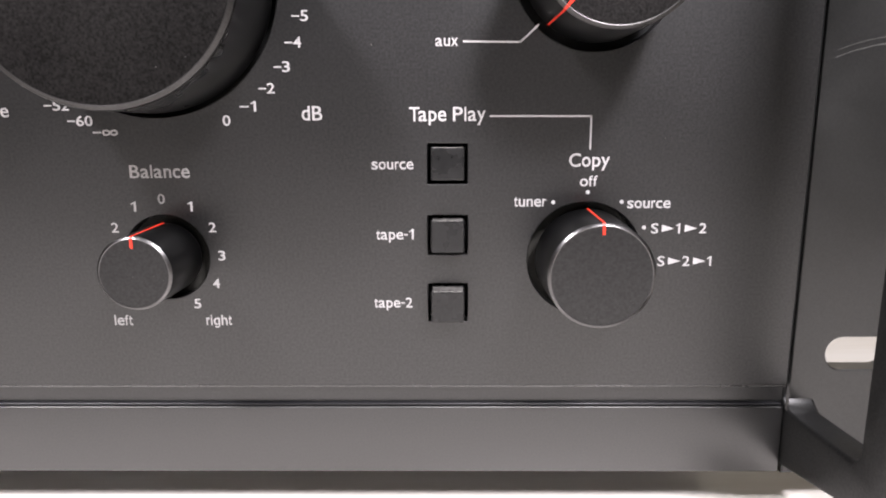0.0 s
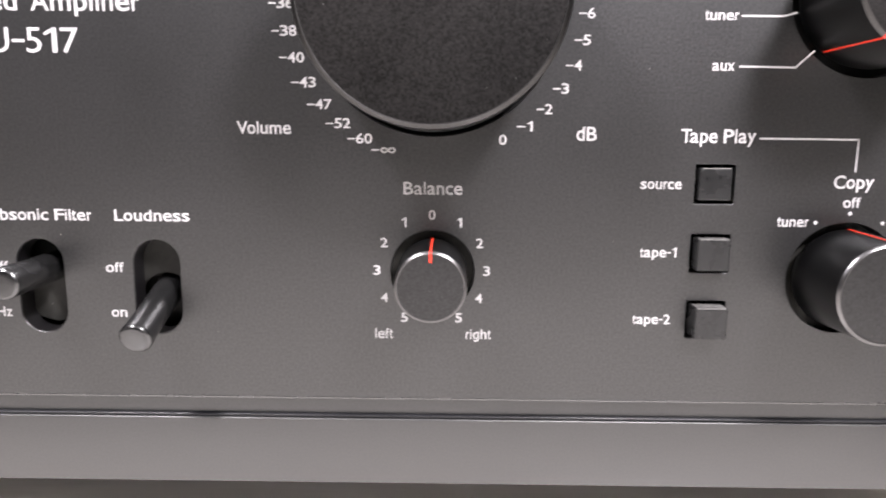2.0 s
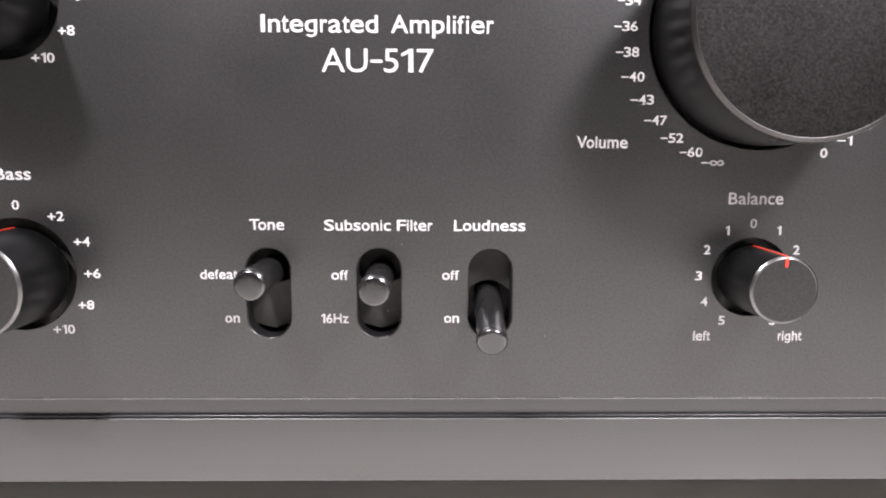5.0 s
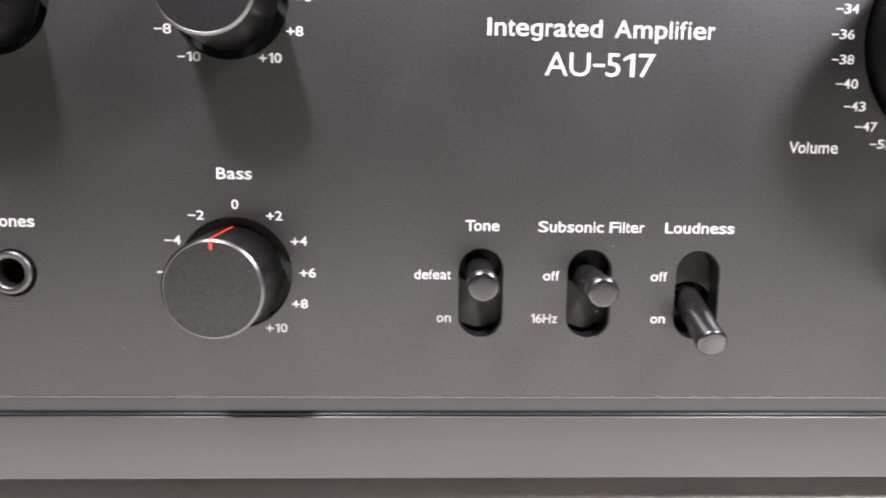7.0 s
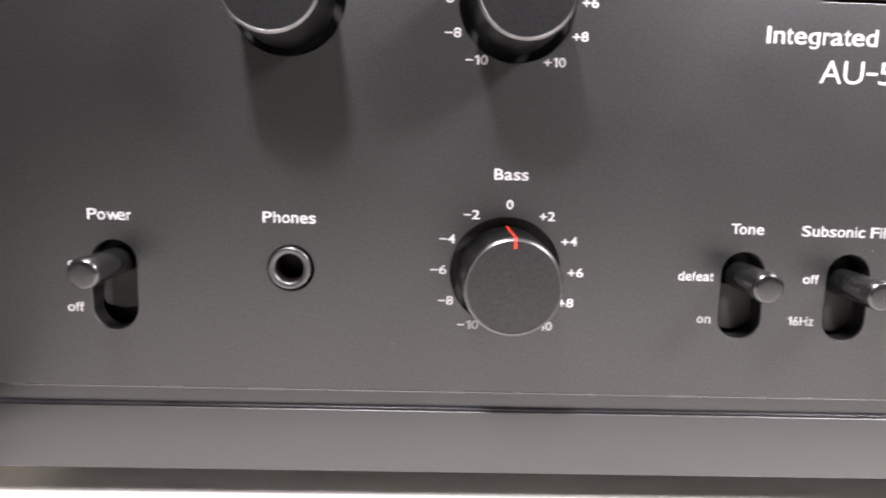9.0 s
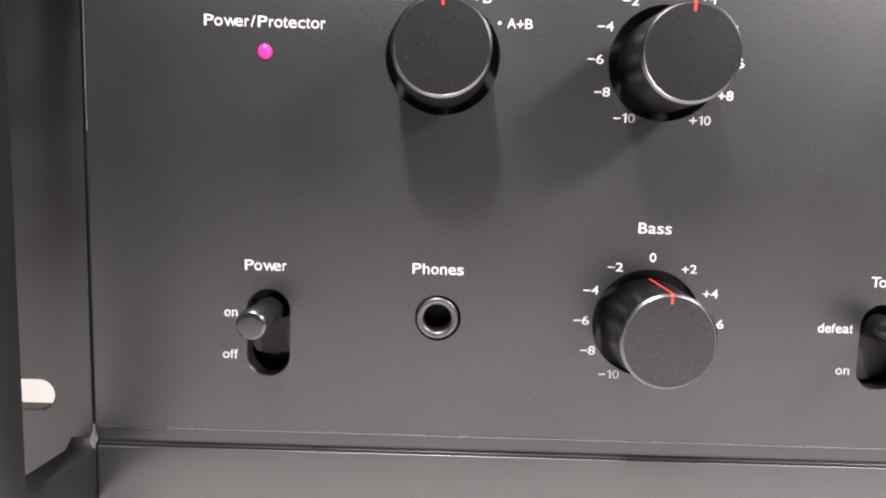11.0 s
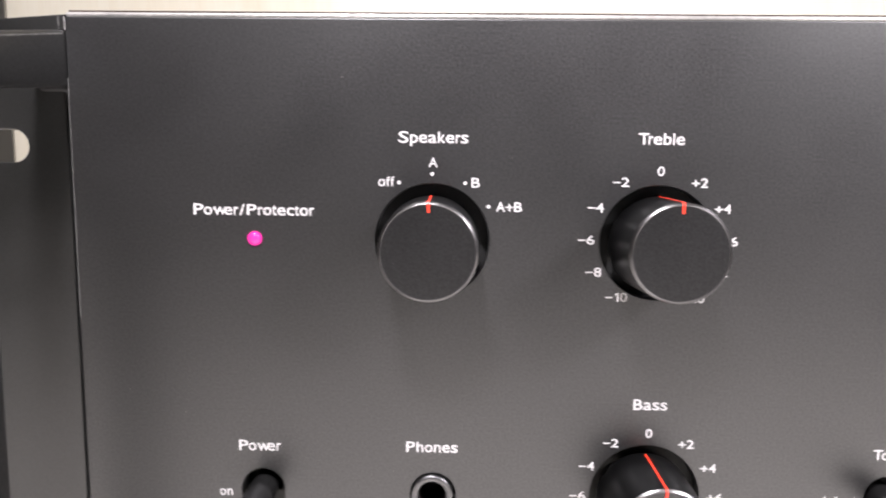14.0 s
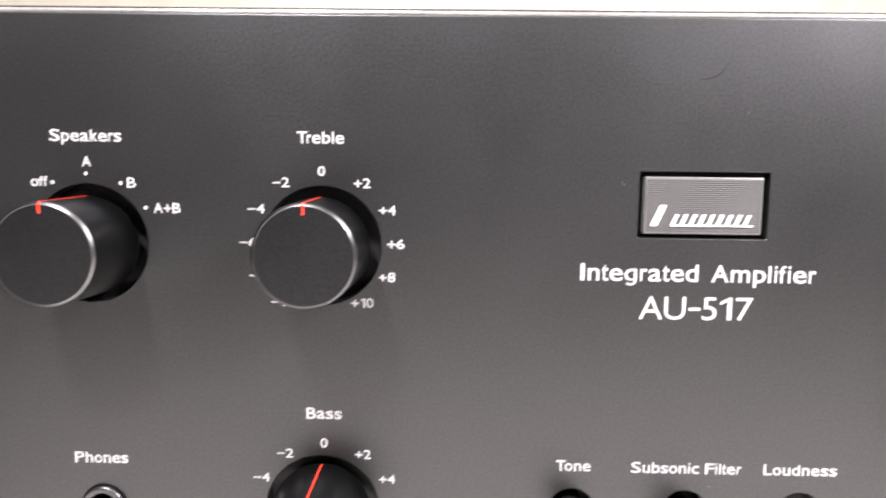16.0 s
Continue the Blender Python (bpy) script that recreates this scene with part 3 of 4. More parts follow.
def push_button(z, out):
    cx = 141.2
    b = part("push_button", box((cx - 3.42) * MM, (cx + 3.42) * MM, -out * MM, 8 * MM, (z - 3.42) * MM, (z + 3.42) * MM, 0.4 * MM, 3), BUTTON, AMPLIFIER,
             "square black push button")
    if out > 2:
        part("dust_film", box((cx - 3.1) * MM, (cx + 3.1) * MM, (0.4 - out) * MM, -0.1 * MM, (z + 3.415) * MM, (z + 3.45) * MM), DUST_FILM, b, "grey dust on top of the button")
    # Dust-coloured strip painted as the highlight on the cap's top bevel.
    part("worn_edge", box((cx - 3.0) * MM, (cx + 3.0) * MM, (0.10 - out) * MM, (0.32 - out) * MM, (z + 3.12) * MM, (z + 3.36) * MM, 0.06 * MM), DUST_GLINT, b, "painted highlight along the top edge")
    part("button_well", box((cx - 5.0) * MM, (cx + 5.0) * MM, 8.2 * MM, 9 * MM, (z - 5.0) * MM, (z + 5.0) * MM), SHADE_BLACK, b)
    return b


push_button(BUTTONS[0], 0.5)
push_button(BUTTONS[1], 2.4)
push_button(BUTTONS[2], 3.8)

# headphone socket
jack = part("headphone_socket", lathe([(4.9, -2), (4.95, 0.3), (4.88, 0.75), (4.65, 1.0), (4.4, 1.06), (3.7, 1.0), (3.4, 0.8), (3.2, 0.4), (3.15, -0.2)], 56), JACK,
            AMPLIFIER, "black nickel ringed headphone socket", smooth=True)
jack.data.transform(Matrix.Scale(MM, 4))
jack.location = (-133.4 * MM, 0, 63.0 * MM)
bm = lathe([(3.16, -0.15), (3.16, -7), (0, -7)], 40)
j2 = part("socket_bore", bm, BORE, jack)
j2.data.transform(Matrix.Scale(MM, 4))

# pilot lamp
led = part("pilot_lamp", lathe([(1.62, -2), (1.62, 0.0), (1.45, 0.45), (1.0, 0.8), (0.45, 0.95), (0, 1.0)], 32), LED, AMPLIFIER, "small lit magenta pilot lamp", smooth=True)
led.data.transform(Matrix.Scale(MM, 4))
led.location = (-174.0 * MM, 0, 122.9 * MM)


def badge():
    """The maker's plate: a ribbed grey tablet in a recess, with a plain slanted device on it."""
    x0, x1, z0, z1 = -14.95, 10.0, 126.5, 138.6
    plate = part("badge", box(x0 * MM, x1 * MM, 0.0, 3 * MM, z0 * MM, z1 * MM, 0.3 * MM, 2), BADGE_EDGE, AMPLIFIER, "ribbed grey metal badge")
    bm = bmesh.new()
    n, zt = 26, z1 - 0.5
    step = (zt - z0 - 0.5) / n
    for i in range(n):
        za = z0 + 0.5 + i * step
        vs = [bm.verts.new((u * MM, -d * MM, v * MM)) for u, d, v in
              ((x0 + 0.5, 0.02, za), (x1 - 0.5, 0.02, za), (x0 + 0.5, 0.16, za + step * 0.45), (x1 - 0.5, 0.16, za + step * 0.45),
               (x0 + 0.5, 0.02, za + step * 0.98), (x1 - 0.5, 0.02, za + step * 0.98))]
        bm.faces.new((vs[0], vs[1], vs[3], vs[2]))
        bm.faces.new((vs[2], vs[3], vs[5], vs[4]))
    bmesh.ops.recalc_face_normals(bm, faces=bm.faces)
    tagged(part("ribbing", bm, BADGE, plate, "fine horizontal ribs"), kind="stuff")
    part("badge_well", box(-17 * MM, 12 * MM, 3.2 * MM, 3.9 * MM, 125 * MM, 140.5 * MM), SHADE_BLACK, plate)

    def bar(u0, u1, v0, v1, lean=0.45):
        b = bmesh.new()
        low = [b.verts.new((u * MM, -0.16 * MM, v * MM)) for u, v in ((u0, v0), (u1, v0), (u1 + lean * (v1 - v0), v1), (u0 + lean * (v1 - v0), v1))]
        high = [b.verts.new((p.co.x, -0.42 * MM, p.co.z)) for p in low]
        b.faces.new(high)
        for i in range(4):
            b.faces.new((low[i], low[(i + 1) % 4], high[(i + 1) % 4], high[i]))
        bmesh.ops.recalc_face_normals(b, faces=b.faces)
        part("emblem_bar", b, SILVER, plate, "raised white silver device")

    base = 128.2
    bar(-13.7, -12.2, base, base + 4.4)
    for i in range(9):
        bar(-9.4 + 1.9 * i, -8.5 + 1.9 * i, base + 0.4, base + 2.5)
    bar(-9.5, 7.9, base, base + 0.35)


badge()


# ---- rack handles ----
def rack_handle(side, worn):
    """An upright flange with a long window, on a slotted ear; side is -1 or 1."""
    ear_out = [[(u * MM, v * MM) for u, v in ((215.95, 12.6), (239.0, 13.8), (240.8, 15.6), (240.8, 168.4), (239.0, 170.2), (215.2, 171.9), (215.2, 168.6), (215.95, 168.3))]]
    ear_out += [rounded((225.0 if side < 0 else 223.0) * MM, 238.4 * MM, (z - 3.7) * MM, (z + 3.7) * MM, 3.65 * MM, 10) for z in (40.9, 143.1)]
    flip = Matrix.Diagonal((side, 1, 1, 1))
    ear_me = cut_plate(ear_out, 4.8 * MM, 0.3 * MM, flip @ Matrix.Translation((0, 3.5 * MM, 0)) @ FACING)
    # side view: u runs towards the viewer, v up
    body = []
    for u, v in ((-4.0, 15.2), (0.0, 15.2), (30.0, 21.5)):
        body.append((u, v))
    for i in range(7):
        a = radians(-80 + 80 * i / 6)
        body.append((32.3 + 4.2 * math.cos(a), 26.3 + 4.2 * math.sin(a)))
    for i in range(7):
        a = radians(80 * i / 6)
        body.append((32.3 + 4.2 * math.cos(a), 157.0 + 4.2 * math.sin(a)))
    body += [(30.0, 162.0), (0.0, 168.3), (-4.0, 168.3)]
    rear = -1.9
    # the window's corners: a fillet at the ear, a wide turn at the grip
    window = [(rear + 4.6 - 4.6 * math.cos(radians(a)), 33.1 - 4.6 * math.sin(radians(a))) for a in range(0, 91, 9)]
    for i in range(6):
        a = radians(-85 + 85 * i / 5)
        window.append((23.4 + 3.4 * math.cos(a), 33.2 + 3.4 * math.sin(a)))
    for i in range(6):
        a = radians(80 * i / 5)
        window.append((25.3 + 1.3 * math.cos(a), 151.4 + 1.3 * math.sin(a)))
    window += [(rear + 2.6 - 2.6 * math.sin(radians(a)), 153.3 + 2.6 * math.cos(radians(a))) for a in range(0, 91, 18)]
    sidewise = Matrix(((0, 0, 1, 0), (-1, 0, 0, 0), (0, 1, 0, 0), (0, 0, 0, 1)))
    me = cut_plate([[(u * MM, v * MM) for u, v in body], [(u * MM, v * MM) for u, v in window]], 7 * MM, 0.9 * MM,
                   flip @ Matrix.Translation((218.25 * MM, 0, 0)) @ sidewise)
    h = part("rack_handle", me, HANDLE, AMPLIFIER, "black painted rack handle with chipped edges" if worn else "black painted rack handle", smooth=True)
    # Added strip behind the panel's end, so no light shows through the gap.
    gap_blocker = box(200 * MM, 217 * MM, 4.4 * MM, 7 * MM, 14 * MM, 169 * MM, 0.3 * MM)
    bmesh.ops.transform(gap_blocker, matrix=flip, verts=gap_blocker.verts)
    bmesh.ops.recalc_face_normals(gap_blocker, faces=gap_blocker.faces)
    part("gap_blocker", gap_blocker, HANDLE, h, "added black strip that stops light behind the gap")
    part("ear", ear_me, EAR, h, "black slotted mounting ear")
    return h


left_handle = rack_handle(-1, True)
right_handle = rack_handle(1, False)



def worn_edge(handle):
    """Where the paint has gone from the inner front edge of the handle: a thin bare line low down, ragged chips midway, a dull rubbed line above."""
    rng = random.Random(4)
    runs, z = [], 24.0
    while z < 161:
        if z < 90:
            span, gap, w, metal = rng.uniform(9, 22), rng.uniform(0.1, 0.6), 14, BARE
        elif z < 100:
            span, gap, w, metal = rng.uniform(0.8, 3.0), rng.uniform(0.2, 0.9), rng.uniform(7, 14), BARE if rng.random() < 0.4 else CHIPPED
        elif z < 112:
            span, gap, w, metal = rng.uniform(3.0, 7.0), rng.uniform(0.1, 0.3), rng.uniform(10, 14), BARE
        elif z < 117:
            span, gap, w, metal = rng.uniform(1.5, 2.5), rng.uniform(0.1, 0.3), rng.uniform(18, 24), CHIPPED
        elif z < 125:
            span, gap, w, metal = rng.uniform(2.0, 4.0), rng.uniform(0.3, 0.8), rng.uniform(16, 22), BARE
        elif z < 152:
            span, gap, w, metal = rng.uniform(4.0, 11.0), rng.uniform(0.3, 3.0), rng.uniform(4, 8), CHIPPED
        else:
            span, gap, w, metal = rng.uniform(1.8, 3.4), 0.2, rng.uniform(12, 18), BARE
        runs.append((z, min(span, 161 - z), w, metal))
        z += span + gap
    runs += [(142.0, 1.3, 20, BARE), (137.6, 0.7, 12, BARE), (130.5, 0.5, 10, BARE)]
    for n, (z0, span, w, metal) in enumerate(runs):
        bm = bmesh.new()
        steps = max(6, int(span / 0.3))
        wander = rng.uniform(1, 4)
        rows = []
        for t in range(steps + 1):
            zz = z0 + span * t / steps
            taper = min(1.0, 4 * min(t, steps - t) / steps + 0.15)
            lean = max(0.0, zz - 157.0)
            uf = 36.5 - lean * lean * 0.13
            mid = 48 + wander * math.sin(zz * 1.7)
            low, high = mid - w * taper * rng.uniform(0.5, 1.2), mid + w * taper * rng.uniform(0.5, 1.2)
            proud = 0.93 if metal is CHIPPED else 0.94
            rows.append([bm.verts.new(Vector((-(215.65 - proud * math.cos(radians(q))), -(uf - 0.9 + proud * math.sin(radians(q))), zz)) * MM)
                         for q in (low, (low + high) / 2, high)])
        for p, q in zip(rows, rows[1:]):
            bm.faces.new((p[0], p[1], q[1], q[0]))
            bm.faces.new((p[1], p[2], q[2], q[1]))
        bmesh.ops.recalc_face_normals(bm, faces=bm.faces)
        part("paint_chip", bm, metal, handle, "bare metal chip in the paint" if n == 0 else "", smooth=True)


worn_edge(left_handle)


def top_wear(handle):
    """The rubbed upper inner edge of the handle and the bare corners of the ear beside the panel."""
    rng = random.Random(9)
    bm, rows = bmesh.new(), []
    for i in range(40):
        u = 1.0 + 31.0 * i / 39
        z, w = 168.3 - 0.21 * u, 0.16 * rng.uniform(0.3, 1.4)
        rows.append([bm.verts.new((-214.73 * MM, -u * MM, (z - 0.75 + d) * MM)) for d in (-w, w)])
    for p, q in zip(rows, rows[1:]):
        bm.faces.new((p[0], q[0], q[1], p[1]))
    bmesh.ops.recalc_face_normals(bm, faces=bm.faces)
    part("rubbed_edge", bm, CHIPPED, handle, "dull rubbed line along the edge")
    for x, w, metal in ((-215.35, 0.14, BARE), (-216.7, 0.10, CHIPPED)):
        bm, rows = bmesh.new(), []
        for i in range(10):
            z, h = 168.4 + 3.1 * i / 9, w * rng.uniform(0.4, 1.5)
            rows.append([bm.verts.new(((x + d) * MM, 1.07 * MM, z * MM)) for d in (-h, h)])
        for p, q in zip(rows, rows[1:]):
            bm.faces.new((p[0], q[0], q[1], p[1]))
        bmesh.ops.recalc_face_normals(bm, faces=bm.faces)
        part("paint_chip", bm, metal, handle)


top_wear(left_handle)


def corner_chip(handle, side, seed, size=1.0, metal=None):
    """Paint knocked off where the handle meets the panel's lower corner."""
    rng = random.Random(seed)
    bm = bmesh.new()
    rows = []
    for i in range(9):
        z = 28.6 + 0.75 * i
        w = size * (0.25 + 0.9 * math.sin(math.pi * min(1.0, (i + 0.5) / 8))) * rng.uniform(0.6, 1.2)
        rows.append([bm.verts.new((side * u * MM, -d * MM, z * MM)) for u, d in ((214.74, 0.2), (214.72, 0.45 + 0.5 * w), (214.73, 0.7 + w))])
    for p, q in zip(rows, rows[1:]):
        bm.faces.new((p[0], p[1], q[1], q[0]))
        bm.faces.new((p[1], p[2], q[2], q[1]))
    bmesh.ops.recalc_face_normals(bm, faces=bm.faces)
    part("paint_chip", bm, metal or CHIPPED, handle, "dull grey chip in the paint", smooth=True)


corner_chip(left_handle, -1, 5, 1.5)
corner_chip(right_handle, 1, 6)


def ear_scratch(handle):
    """Pale scratches across the ear."""
    for shift, w in ((0.0, 0.06), (1.3, 0.035)):
        bm = bmesh.new()
        rows = []
        for i in range(13):
            u = i / 12
            x, z = 218.5 + 14 * u, 102.9 + shift + 5.5 * u - 2.6 * u * u
            rows.append([bm.verts.new((x * MM, 1.085 * MM, (z + d) * MM)) for d in (-w, w)])
        for p, q in zip(rows, rows[1:]):
            bm.faces.new((p[0], q[0], q[1], p[1]))
        bmesh.ops.recalc_face_normals(bm, faces=bm.faces)
        part("scratch", bm, CHIPPED, handle, "pale scratch in the paint")


ear_scratch(right_handle)


def rim_wear(name, well, r, depth, a0, a1):
    """A bright worn patch on a knob's edge between two angles."""
    x, z = POSITION[well]
    rng = random.Random(7)
    bm = bmesh.new()
    rows = []
    n = 14
    for i in range(n + 1):
        a = radians(a0 + (a1 - a0) * i / n)
        w = 0.5 * math.sin(math.pi * (i + 0.6) / (n + 1.2)) * rng.uniform(0.6, 1.3)
        rows.append([bm.verts.new(((x + q * math.sin(a)) * MM, -d * MM, (z + q * math.cos(a)) * MM))
                     for q, d in ((r + 0.19, depth - 0.45 - w), (r + 0.06, depth - 0.26), (r - 0.32 - 0.4 * w, depth + 0.03))])
    for p, q in zip(rows, rows[1:]):
        bm.faces.new((p[0], p[1], q[1], q[0]))
        bm.faces.new((p[1], p[2], q[2], q[1]))
    bmesh.ops.recalc_face_normals(bm, faces=bm.faces)
    part("worn_patch", bm, BARE, bpy.data.objects[name], "bright worn patch on the edge")


rim_wear("copy_knob", "copy", 10.0, 16.1, -68, -38)
rim_wear("speakers_knob", "speakers", 10.1, 17.0, 36, 62)


def dust():
    """Specks of dust and lint on the panel, too small to pick apart."""
    rng = random.Random(21)
    spots = [(-19.8, 137.3), (-19.4, 136.9), (-142.5, 68.5), (3.1, 143.9), (5.8, 152.0), (-190.3, 107.9), (-78.9, 114.2)]
    spots += [(rng.uniform(-205, 205), rng.uniform(40, 168)) for i in range(16)]
    bm = bmesh.new()
    for x, z in spots:
        r, turn = rng.uniform(0.05, 0.15), rng.uniform(0, 3.14)
        ring_v = []
        for i in range(6):
            a = math.pi * i / 3
            u, v = r * math.cos(a) * rng.uniform(1.0, 2.0), r * math.sin(a) * 0.7
            ring_v.append(bm.verts.new(((x + u * math.cos(turn) - v * math.sin(turn)) * MM, -0.00001, (z + u * math.sin(turn) + v * math.cos(turn)) * MM)))
        top = bm.verts.new((x * MM, -0.00008, z * MM))
        for i in range(6):
            bm.faces.new((ring_v[i], ring_v[(i + 1) % 6], top))
    bmesh.ops.recalc_face_normals(bm, faces=bm.faces)
    tagged(part("dust", bm, DUST_GLINT, AMPLIFIER, "pale specks of dust on the panel"), kind="stuff")


dust()


def knob_dust(name, well, r_base, r_front, depth, seed):
    """Fine specks of dust on the upper side and the face of a knob."""
    x, z = POSITION[well]
    rng = random.Random(seed)
    bm = bmesh.new()
    for i in range(34):
        size = rng.uniform(0.035, 0.10)
        if i < 22:
            a, k = radians(rng.gauss(0, 38)), rng.uniform(0.15, 0.95)
            q = r_base + 0.03 + (r_front + 0.15 - r_base) * k
            centre = Vector((q * math.sin(a), -depth * k, q * math.cos(a)))
            u, v = Vector((math.cos(a), 0, -math.sin(a))), Vector((0, -1, 0))
        else:
            a, q = rng.uniform(0, 6.28), r_front * 0.9 * math.sqrt(rng.random())
            centre = Vector((q * math.sin(a), -depth + 0.04, q * math.cos(a)))
            u, v = Vector((1, 0, 0)), Vector((0, 0, 1))
        out = u.cross(v).normalized()
        if out.dot(centre) < 0 and i < 22 or i >= 22 and out.y > 0:
            out = -out
        ring_v = [bm.verts.new((centre + (u * math.cos(b) * rng.uniform(0.6, 1.6) + v * math.sin(b)) * size) * MM) for b in (0.0, 1.26, 2.51, 3.77, 5.03)]
        top = bm.verts.new((centre + out * size * 0.5) * MM)
        for j in range(5):
            bm.faces.new((ring_v[j], ring_v[(j + 1) % 5], top))
    bmesh.ops.recalc_face_normals(bm, faces=bm.faces)
    tagged(part("dust", bm, DUST_FILM, bpy.data.objects[name], "fine grey dust specks"), kind="stuff")


for seed, (nm, well, rb, rf, dp) in enumerate((("speakers_knob", "speakers", 10.7, 10.1, 17.0), ("treble_knob", "treble", 10.7, 10.1, 17.0),
                                               ("bass_knob", "bass", 10.9, 10.3, 16.6), ("balance_knob", "balance", 7.35, 7.0, 15.2),
                                               ("copy_knob", "copy", 10.6, 10.0, 16.1), ("volume_knob", "volume", 25.2, 24.7, 20.8))):
    knob_dust(nm, well, rb, rf, dp, seed)


def scuff():
    """A faint curved scuff in the coat above the badge."""
    bm = bmesh.new()
    rows = []
    for i in range(13):
        u = i / 12
        x, z = -5.0 + 6.4 * u + 0.9 * math.sin(2.6 * u), 158.7 + 5.4 * u * u * u + 0.5 * u
        w = 0.14 * math.sin(math.pi * (i + 0.5) / 13)
        rows.append([bm.verts.new((x * MM, -0.00001, (z + d) * MM)) for d in (-w, w)])
    for p, q in zip(rows, rows[1:]):
        bm.faces.new((p[0], q[0], q[1], p[1]))
    bmesh.ops.recalc_face_normals(bm, faces=bm.faces)
    part("scuff", bm, BODY, AMPLIFIER, "dark scuff in the coat")


scuff()


def lip_wear():
    """Paint rubbed off the upper edge of the bottom trim in thin broken lines."""
    rng = random.Random(12)
    bm, x = bmesh.new(), -213.5
    while x < 213:
        span = rng.choice((rng.uniform(0.4, 2.0), rng.uniform(3.0, 16.0)))
        steps = max(3, int(span / 0.5))
        rows = []
        for i in range(steps + 1):
            u = x + span * i / steps
            w = 0.055 * min(1.0, 3 * min(i, steps - i) / steps + 0.1) * rng.uniform(0.4, 1.3)
            rows.append([bm.verts.new((u * MM, -0.000012, v * MM)) for v in (28.74 - w, 28.74 + w)])
        for p, q in zip(rows, rows[1:]):
            bm.faces.new((p[0], q[0], q[1], p[1]))
        x += span + rng.choice((rng.uniform(0.3, 2.0), rng.uniform(2.0, 14.0)))
    bmesh.ops.recalc_face_normals(bm, faces=bm.faces)
    tagged(part("rubbed_edge", bm, CHIPPED, AMPLIFIER, "thin rubbed lines in the paint"), kind="stuff")


lip_wear()

# ---- printed words, mm on the panel ----
lettering("Power/Protector", -174.0, 128.2, 2.4, 27.2)
lettering("Speakers", -133.8, 144.6, 2.45, 15.4)
lettering("off", -144.2, 135.0, 2.1, 3.7)
lettering("A", -133.8, 139.3, 2.1, 2.0)
lettering("B", -124.3, 134.9, 2.1, 1.9)
lettering("A+B", -116.8, 129.6, 2.1, 5.8)
for a in (-30, 0, 30, 59):
    dot(-134.0 + 14.7 * math.sin(radians(a)), 123.1 + 14.7 * math.cos(radians(a)))
lettering("Treble", -83.7, 144.7, 2.45, 10.0)
lettering("Bass", -83.4, 84.4, 2.45, 7.8)
lettering("Power", -173.8, 73.0, 2.45, 9.8)
lettering("on", -182.0, 61.85, 2.1, 3.1)
lettering("off", -182.2, 51.7, 2.1, 3.7)
lettering("Phones", -133.5, 73.3, 2.45, 12.0)
for centre_x, centre_z in ((-83.55, 123.5), (-83.45, 63.4)):
    for i, a in enumerate((0, 33, 62, 90, 118, 147)):
        for sign in ((1,) if i == 0 else (-1, 1)):
            text = "0" if i == 0 else ("+" if sign > 0 else "\u2013") + str(2 * i)
            x = centre_x + sign * 15.9 * math.sin(radians(a))
            z = centre_z + 15.4 * math.cos(radians(a))
            lettering(text, x, z - 1.0, 2.0, (1.6, 3.6, 3.6, 3.7, 3.6, 4.9)[i], name="dial_number")
lettering("Tone", -28.0, 73.4, 2.4, 7.7)
lettering("defeat", -39.2, 62.2, 2.1, 8.3)
lettering("on", -36.5, 52.1, 2.1, 3.3)
lettering("Subsonic Filter", -3.1, 73.3, 2.4, 24.3)
lettering("off", -11.9, 62.1, 2.1, 3.8)
lettering("16Hz", -13.2, 52.0, 2.1, 6.2)
lettering("Loudness", 22.0, 73.3, 2.4, 16.1)
lettering("off", 13.2, 62.1, 2.1, 3.9)
lettering("on", 13.5, 52.1, 2.1, 3.4)
lettering("Integrated Amplifier", -2.85, 116.3, 3.6, 50.2)
lettering("AU-517", -2.9, 108.0, 4.95, 24.4, bold=0.0)
lettering("Volume", 46.7, 91.9, 2.5, 11.3)
lettering("dB", 113.9, 91.0, 2.8, 4.2)
for i, text in enumerate(("0", "\u20131", "\u20132", "\u20133", "\u20134", "\u20135", "\u20136")):
    a = radians(152.3 - 10 * i)
    lettering(text, 82.2 + 30.8 * math.sin(a), 117.9 + 30.8 * math.cos(a) - 0.6 - 0.11 * i, 2.0, 1.6 if i == 0 else 3.3, name="dial_number")
for i, text in enumerate(("\u201334", "\u201336", "\u201338", "\u201340", "\u201343", "\u201347", "\u201352", "\u201360", "\u2013\u221e")):
    a = radians(-80.2 - 10 * i)
    lettering(text, 82.2 + 31.2 * math.sin(a), 117.9 + 31.2 * math.cos(a) - 0.75, 2.0, 5.1, name="dial_number")
lettering("Balance", 82.0, 79.5, 2.6, 12.4)
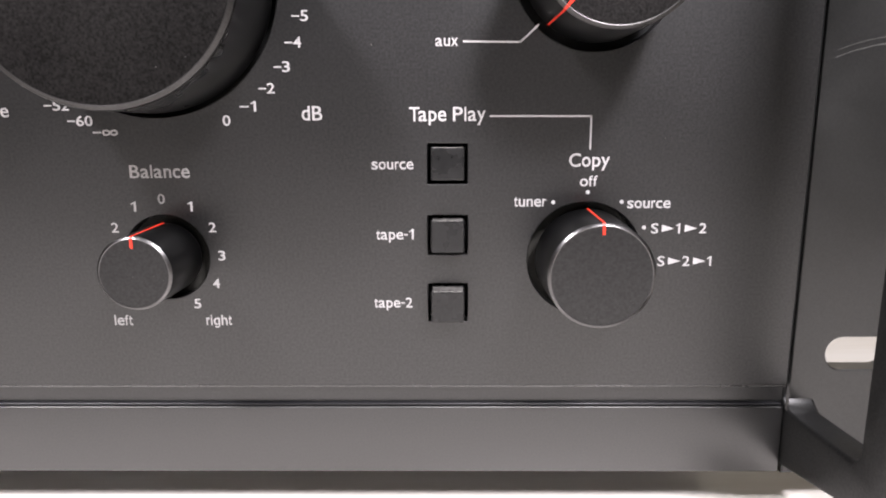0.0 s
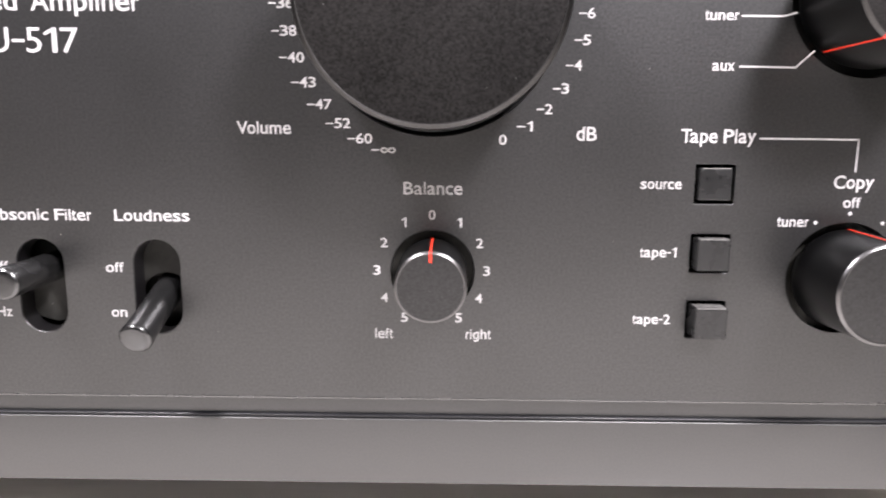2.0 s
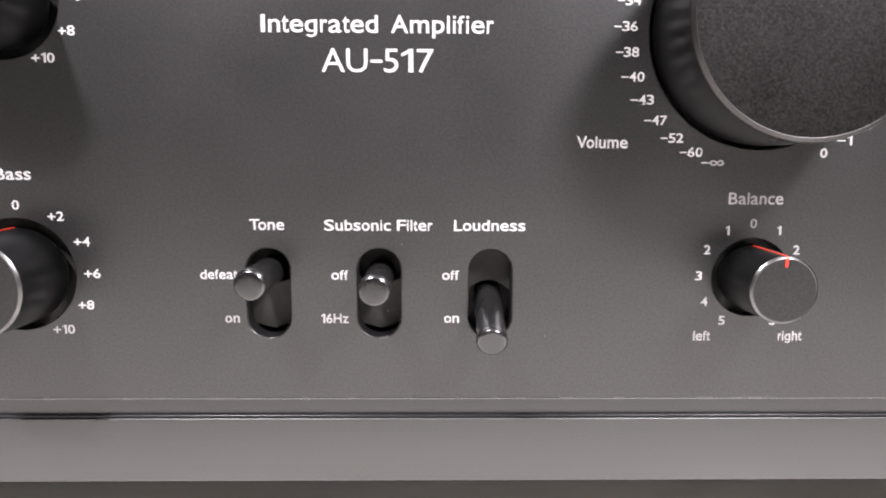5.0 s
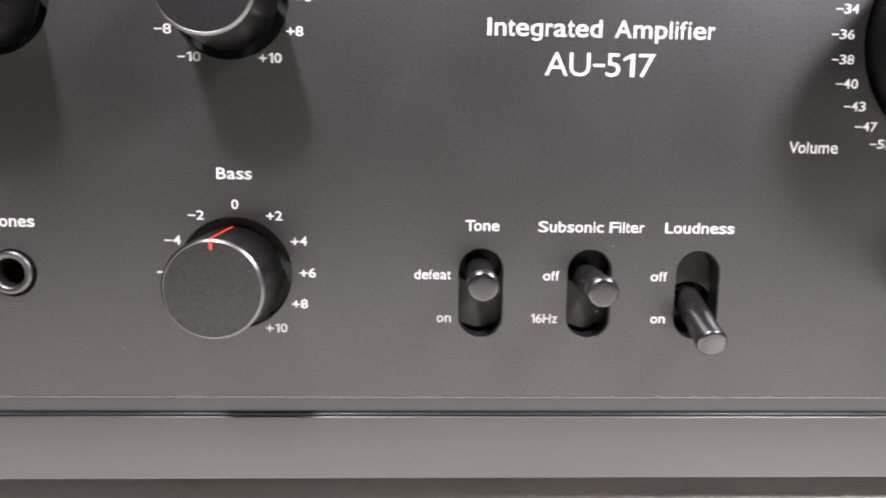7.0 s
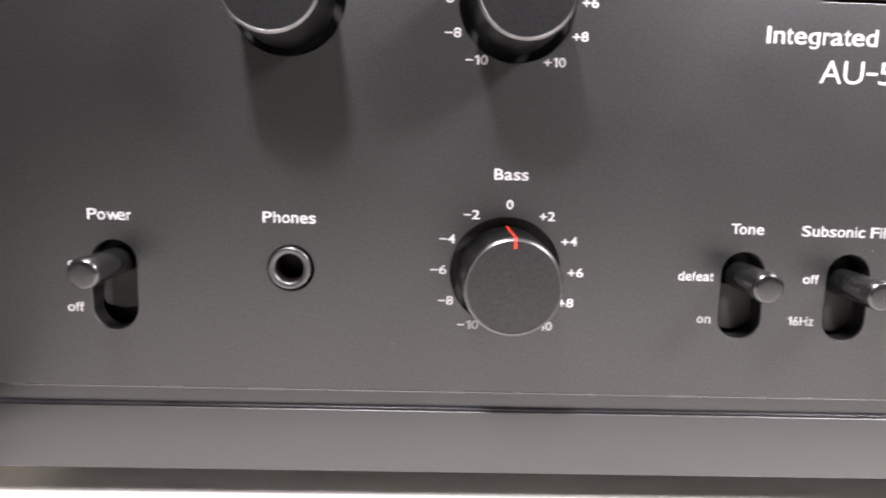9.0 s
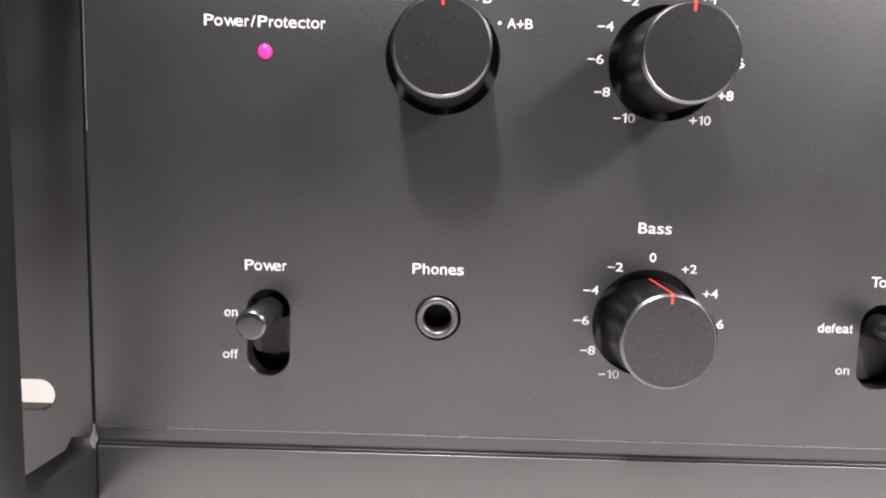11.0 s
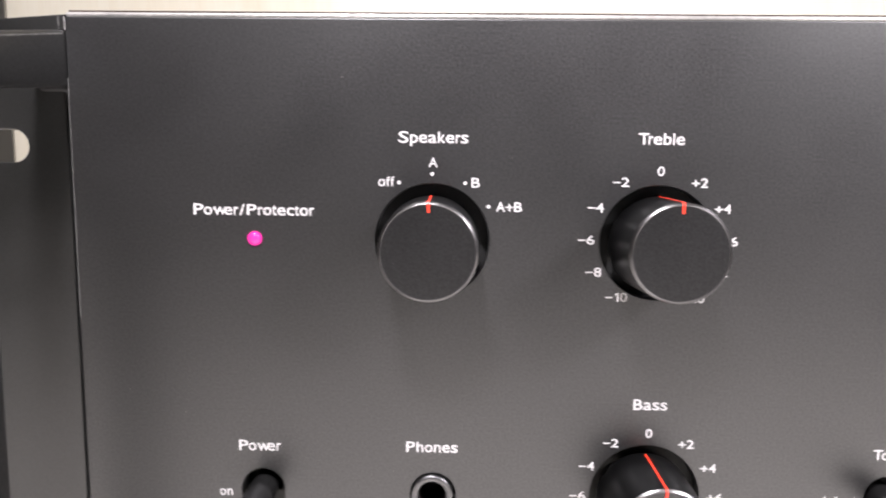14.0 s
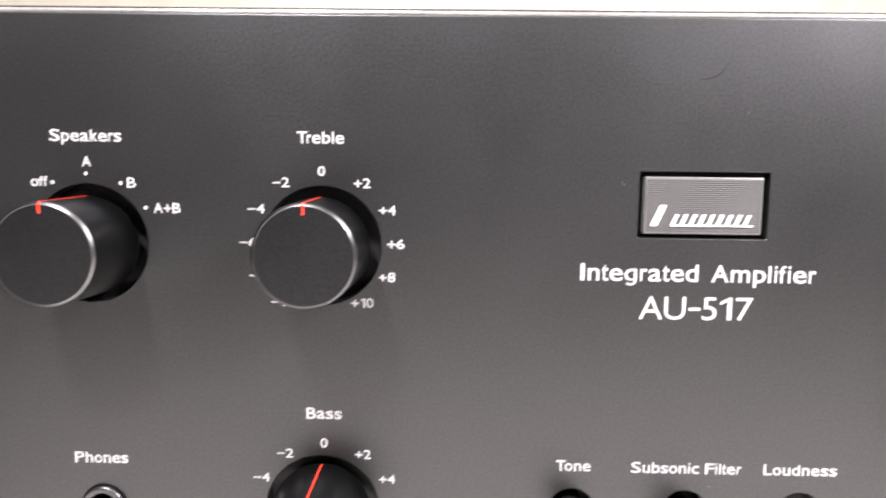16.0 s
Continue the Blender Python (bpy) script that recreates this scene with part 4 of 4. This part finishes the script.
for i in range(6):
    for sign in ((1,) if i == 0 else (-1, 1)):
        a = radians(30 * i) * sign
        lettering(str(i), 81.85 + 11.8 * math.sin(a), 63.1 + 12.05 * math.cos(a) - 1.0, 2.0, 1.0 if i == 1 else 1.5, name="dial_number")
lettering("left", 71.5, 47.9, 2.2, 3.9)
lettering("right", 92.1, 47.9, 2.2, 5.5)
lettering("tuner", 140.1, 115.2, 2.0, 6.8)
stroke(((144.2, 116.05), (152.3, 116.0), (155.0, 116.7)), 0.36)
lettering("aux", 141.1, 105.3, 2.1, 4.5)
stroke(((144.5, 106.15), (155.7, 106.0), (159.1, 109.2)), 0.36)
lettering("Tape Play", 141.2, 90.75, 2.75, 15.4)
stroke(((149.9, 91.7), (170.15, 91.6), (170.15, 85.1)), 0.36)
lettering("source", 129.95, 81.1, 2.1, 8.6)
lettering("tape-1", 130.2, 66.5, 2.1, 7.8)
lettering("tape-2", 129.6, 51.75, 2.1, 8.1)
lettering("Copy", 170.1, 81.5, 2.65, 8.3)
lettering("off", 170.1, 77.5, 2.1, 3.6)
lettering("tuner", 158.2, 73.35, 2.1, 6.6)
lettering("source", 182.65, 72.95, 2.1, 8.9)
for a in (-32, 0, 32, 63.5):
    dot(170.0 + 13.3 * math.sin(radians(a)), 62.95 + 13.3 * math.cos(radians(a)))


def route(order, x, z):
    """A letter and two numbers with solid arrowheads between them."""
    lettering("S", x + 0.75, z, 2.05, 1.5)
    for i, n in enumerate(order):
        xa = x + 2.2 + i * (5.25 if order[0] == "2" else 4.75)
        bm = bmesh.new()
        tri = ((xa, z + 0.25), (xa + 2.6, z + 1.02), (xa, z + 1.8))
        low = [bm.verts.new((u * MM, -0.00002, v * MM)) for u, v in tri]
        high = [bm.verts.new((u * MM, -0.00006, v * MM)) for u, v in tri]
        bm.faces.new(high)
        for k in range(3):
            bm.faces.new((low[k], low[(k + 1) % 3], high[(k + 1) % 3], high[k]))
        bmesh.ops.recalc_face_normals(bm, faces=bm.faces)
        part("printed_arrow", bm, WHITE, AMPLIFIER)
        lettering(n, xa + (3.35 if n == "1" else 3.75), z, 2.05, 0.9 if n == "1" else 1.5)


route("12", 183.4, 67.65)
route("21", 185.1, 60.7)
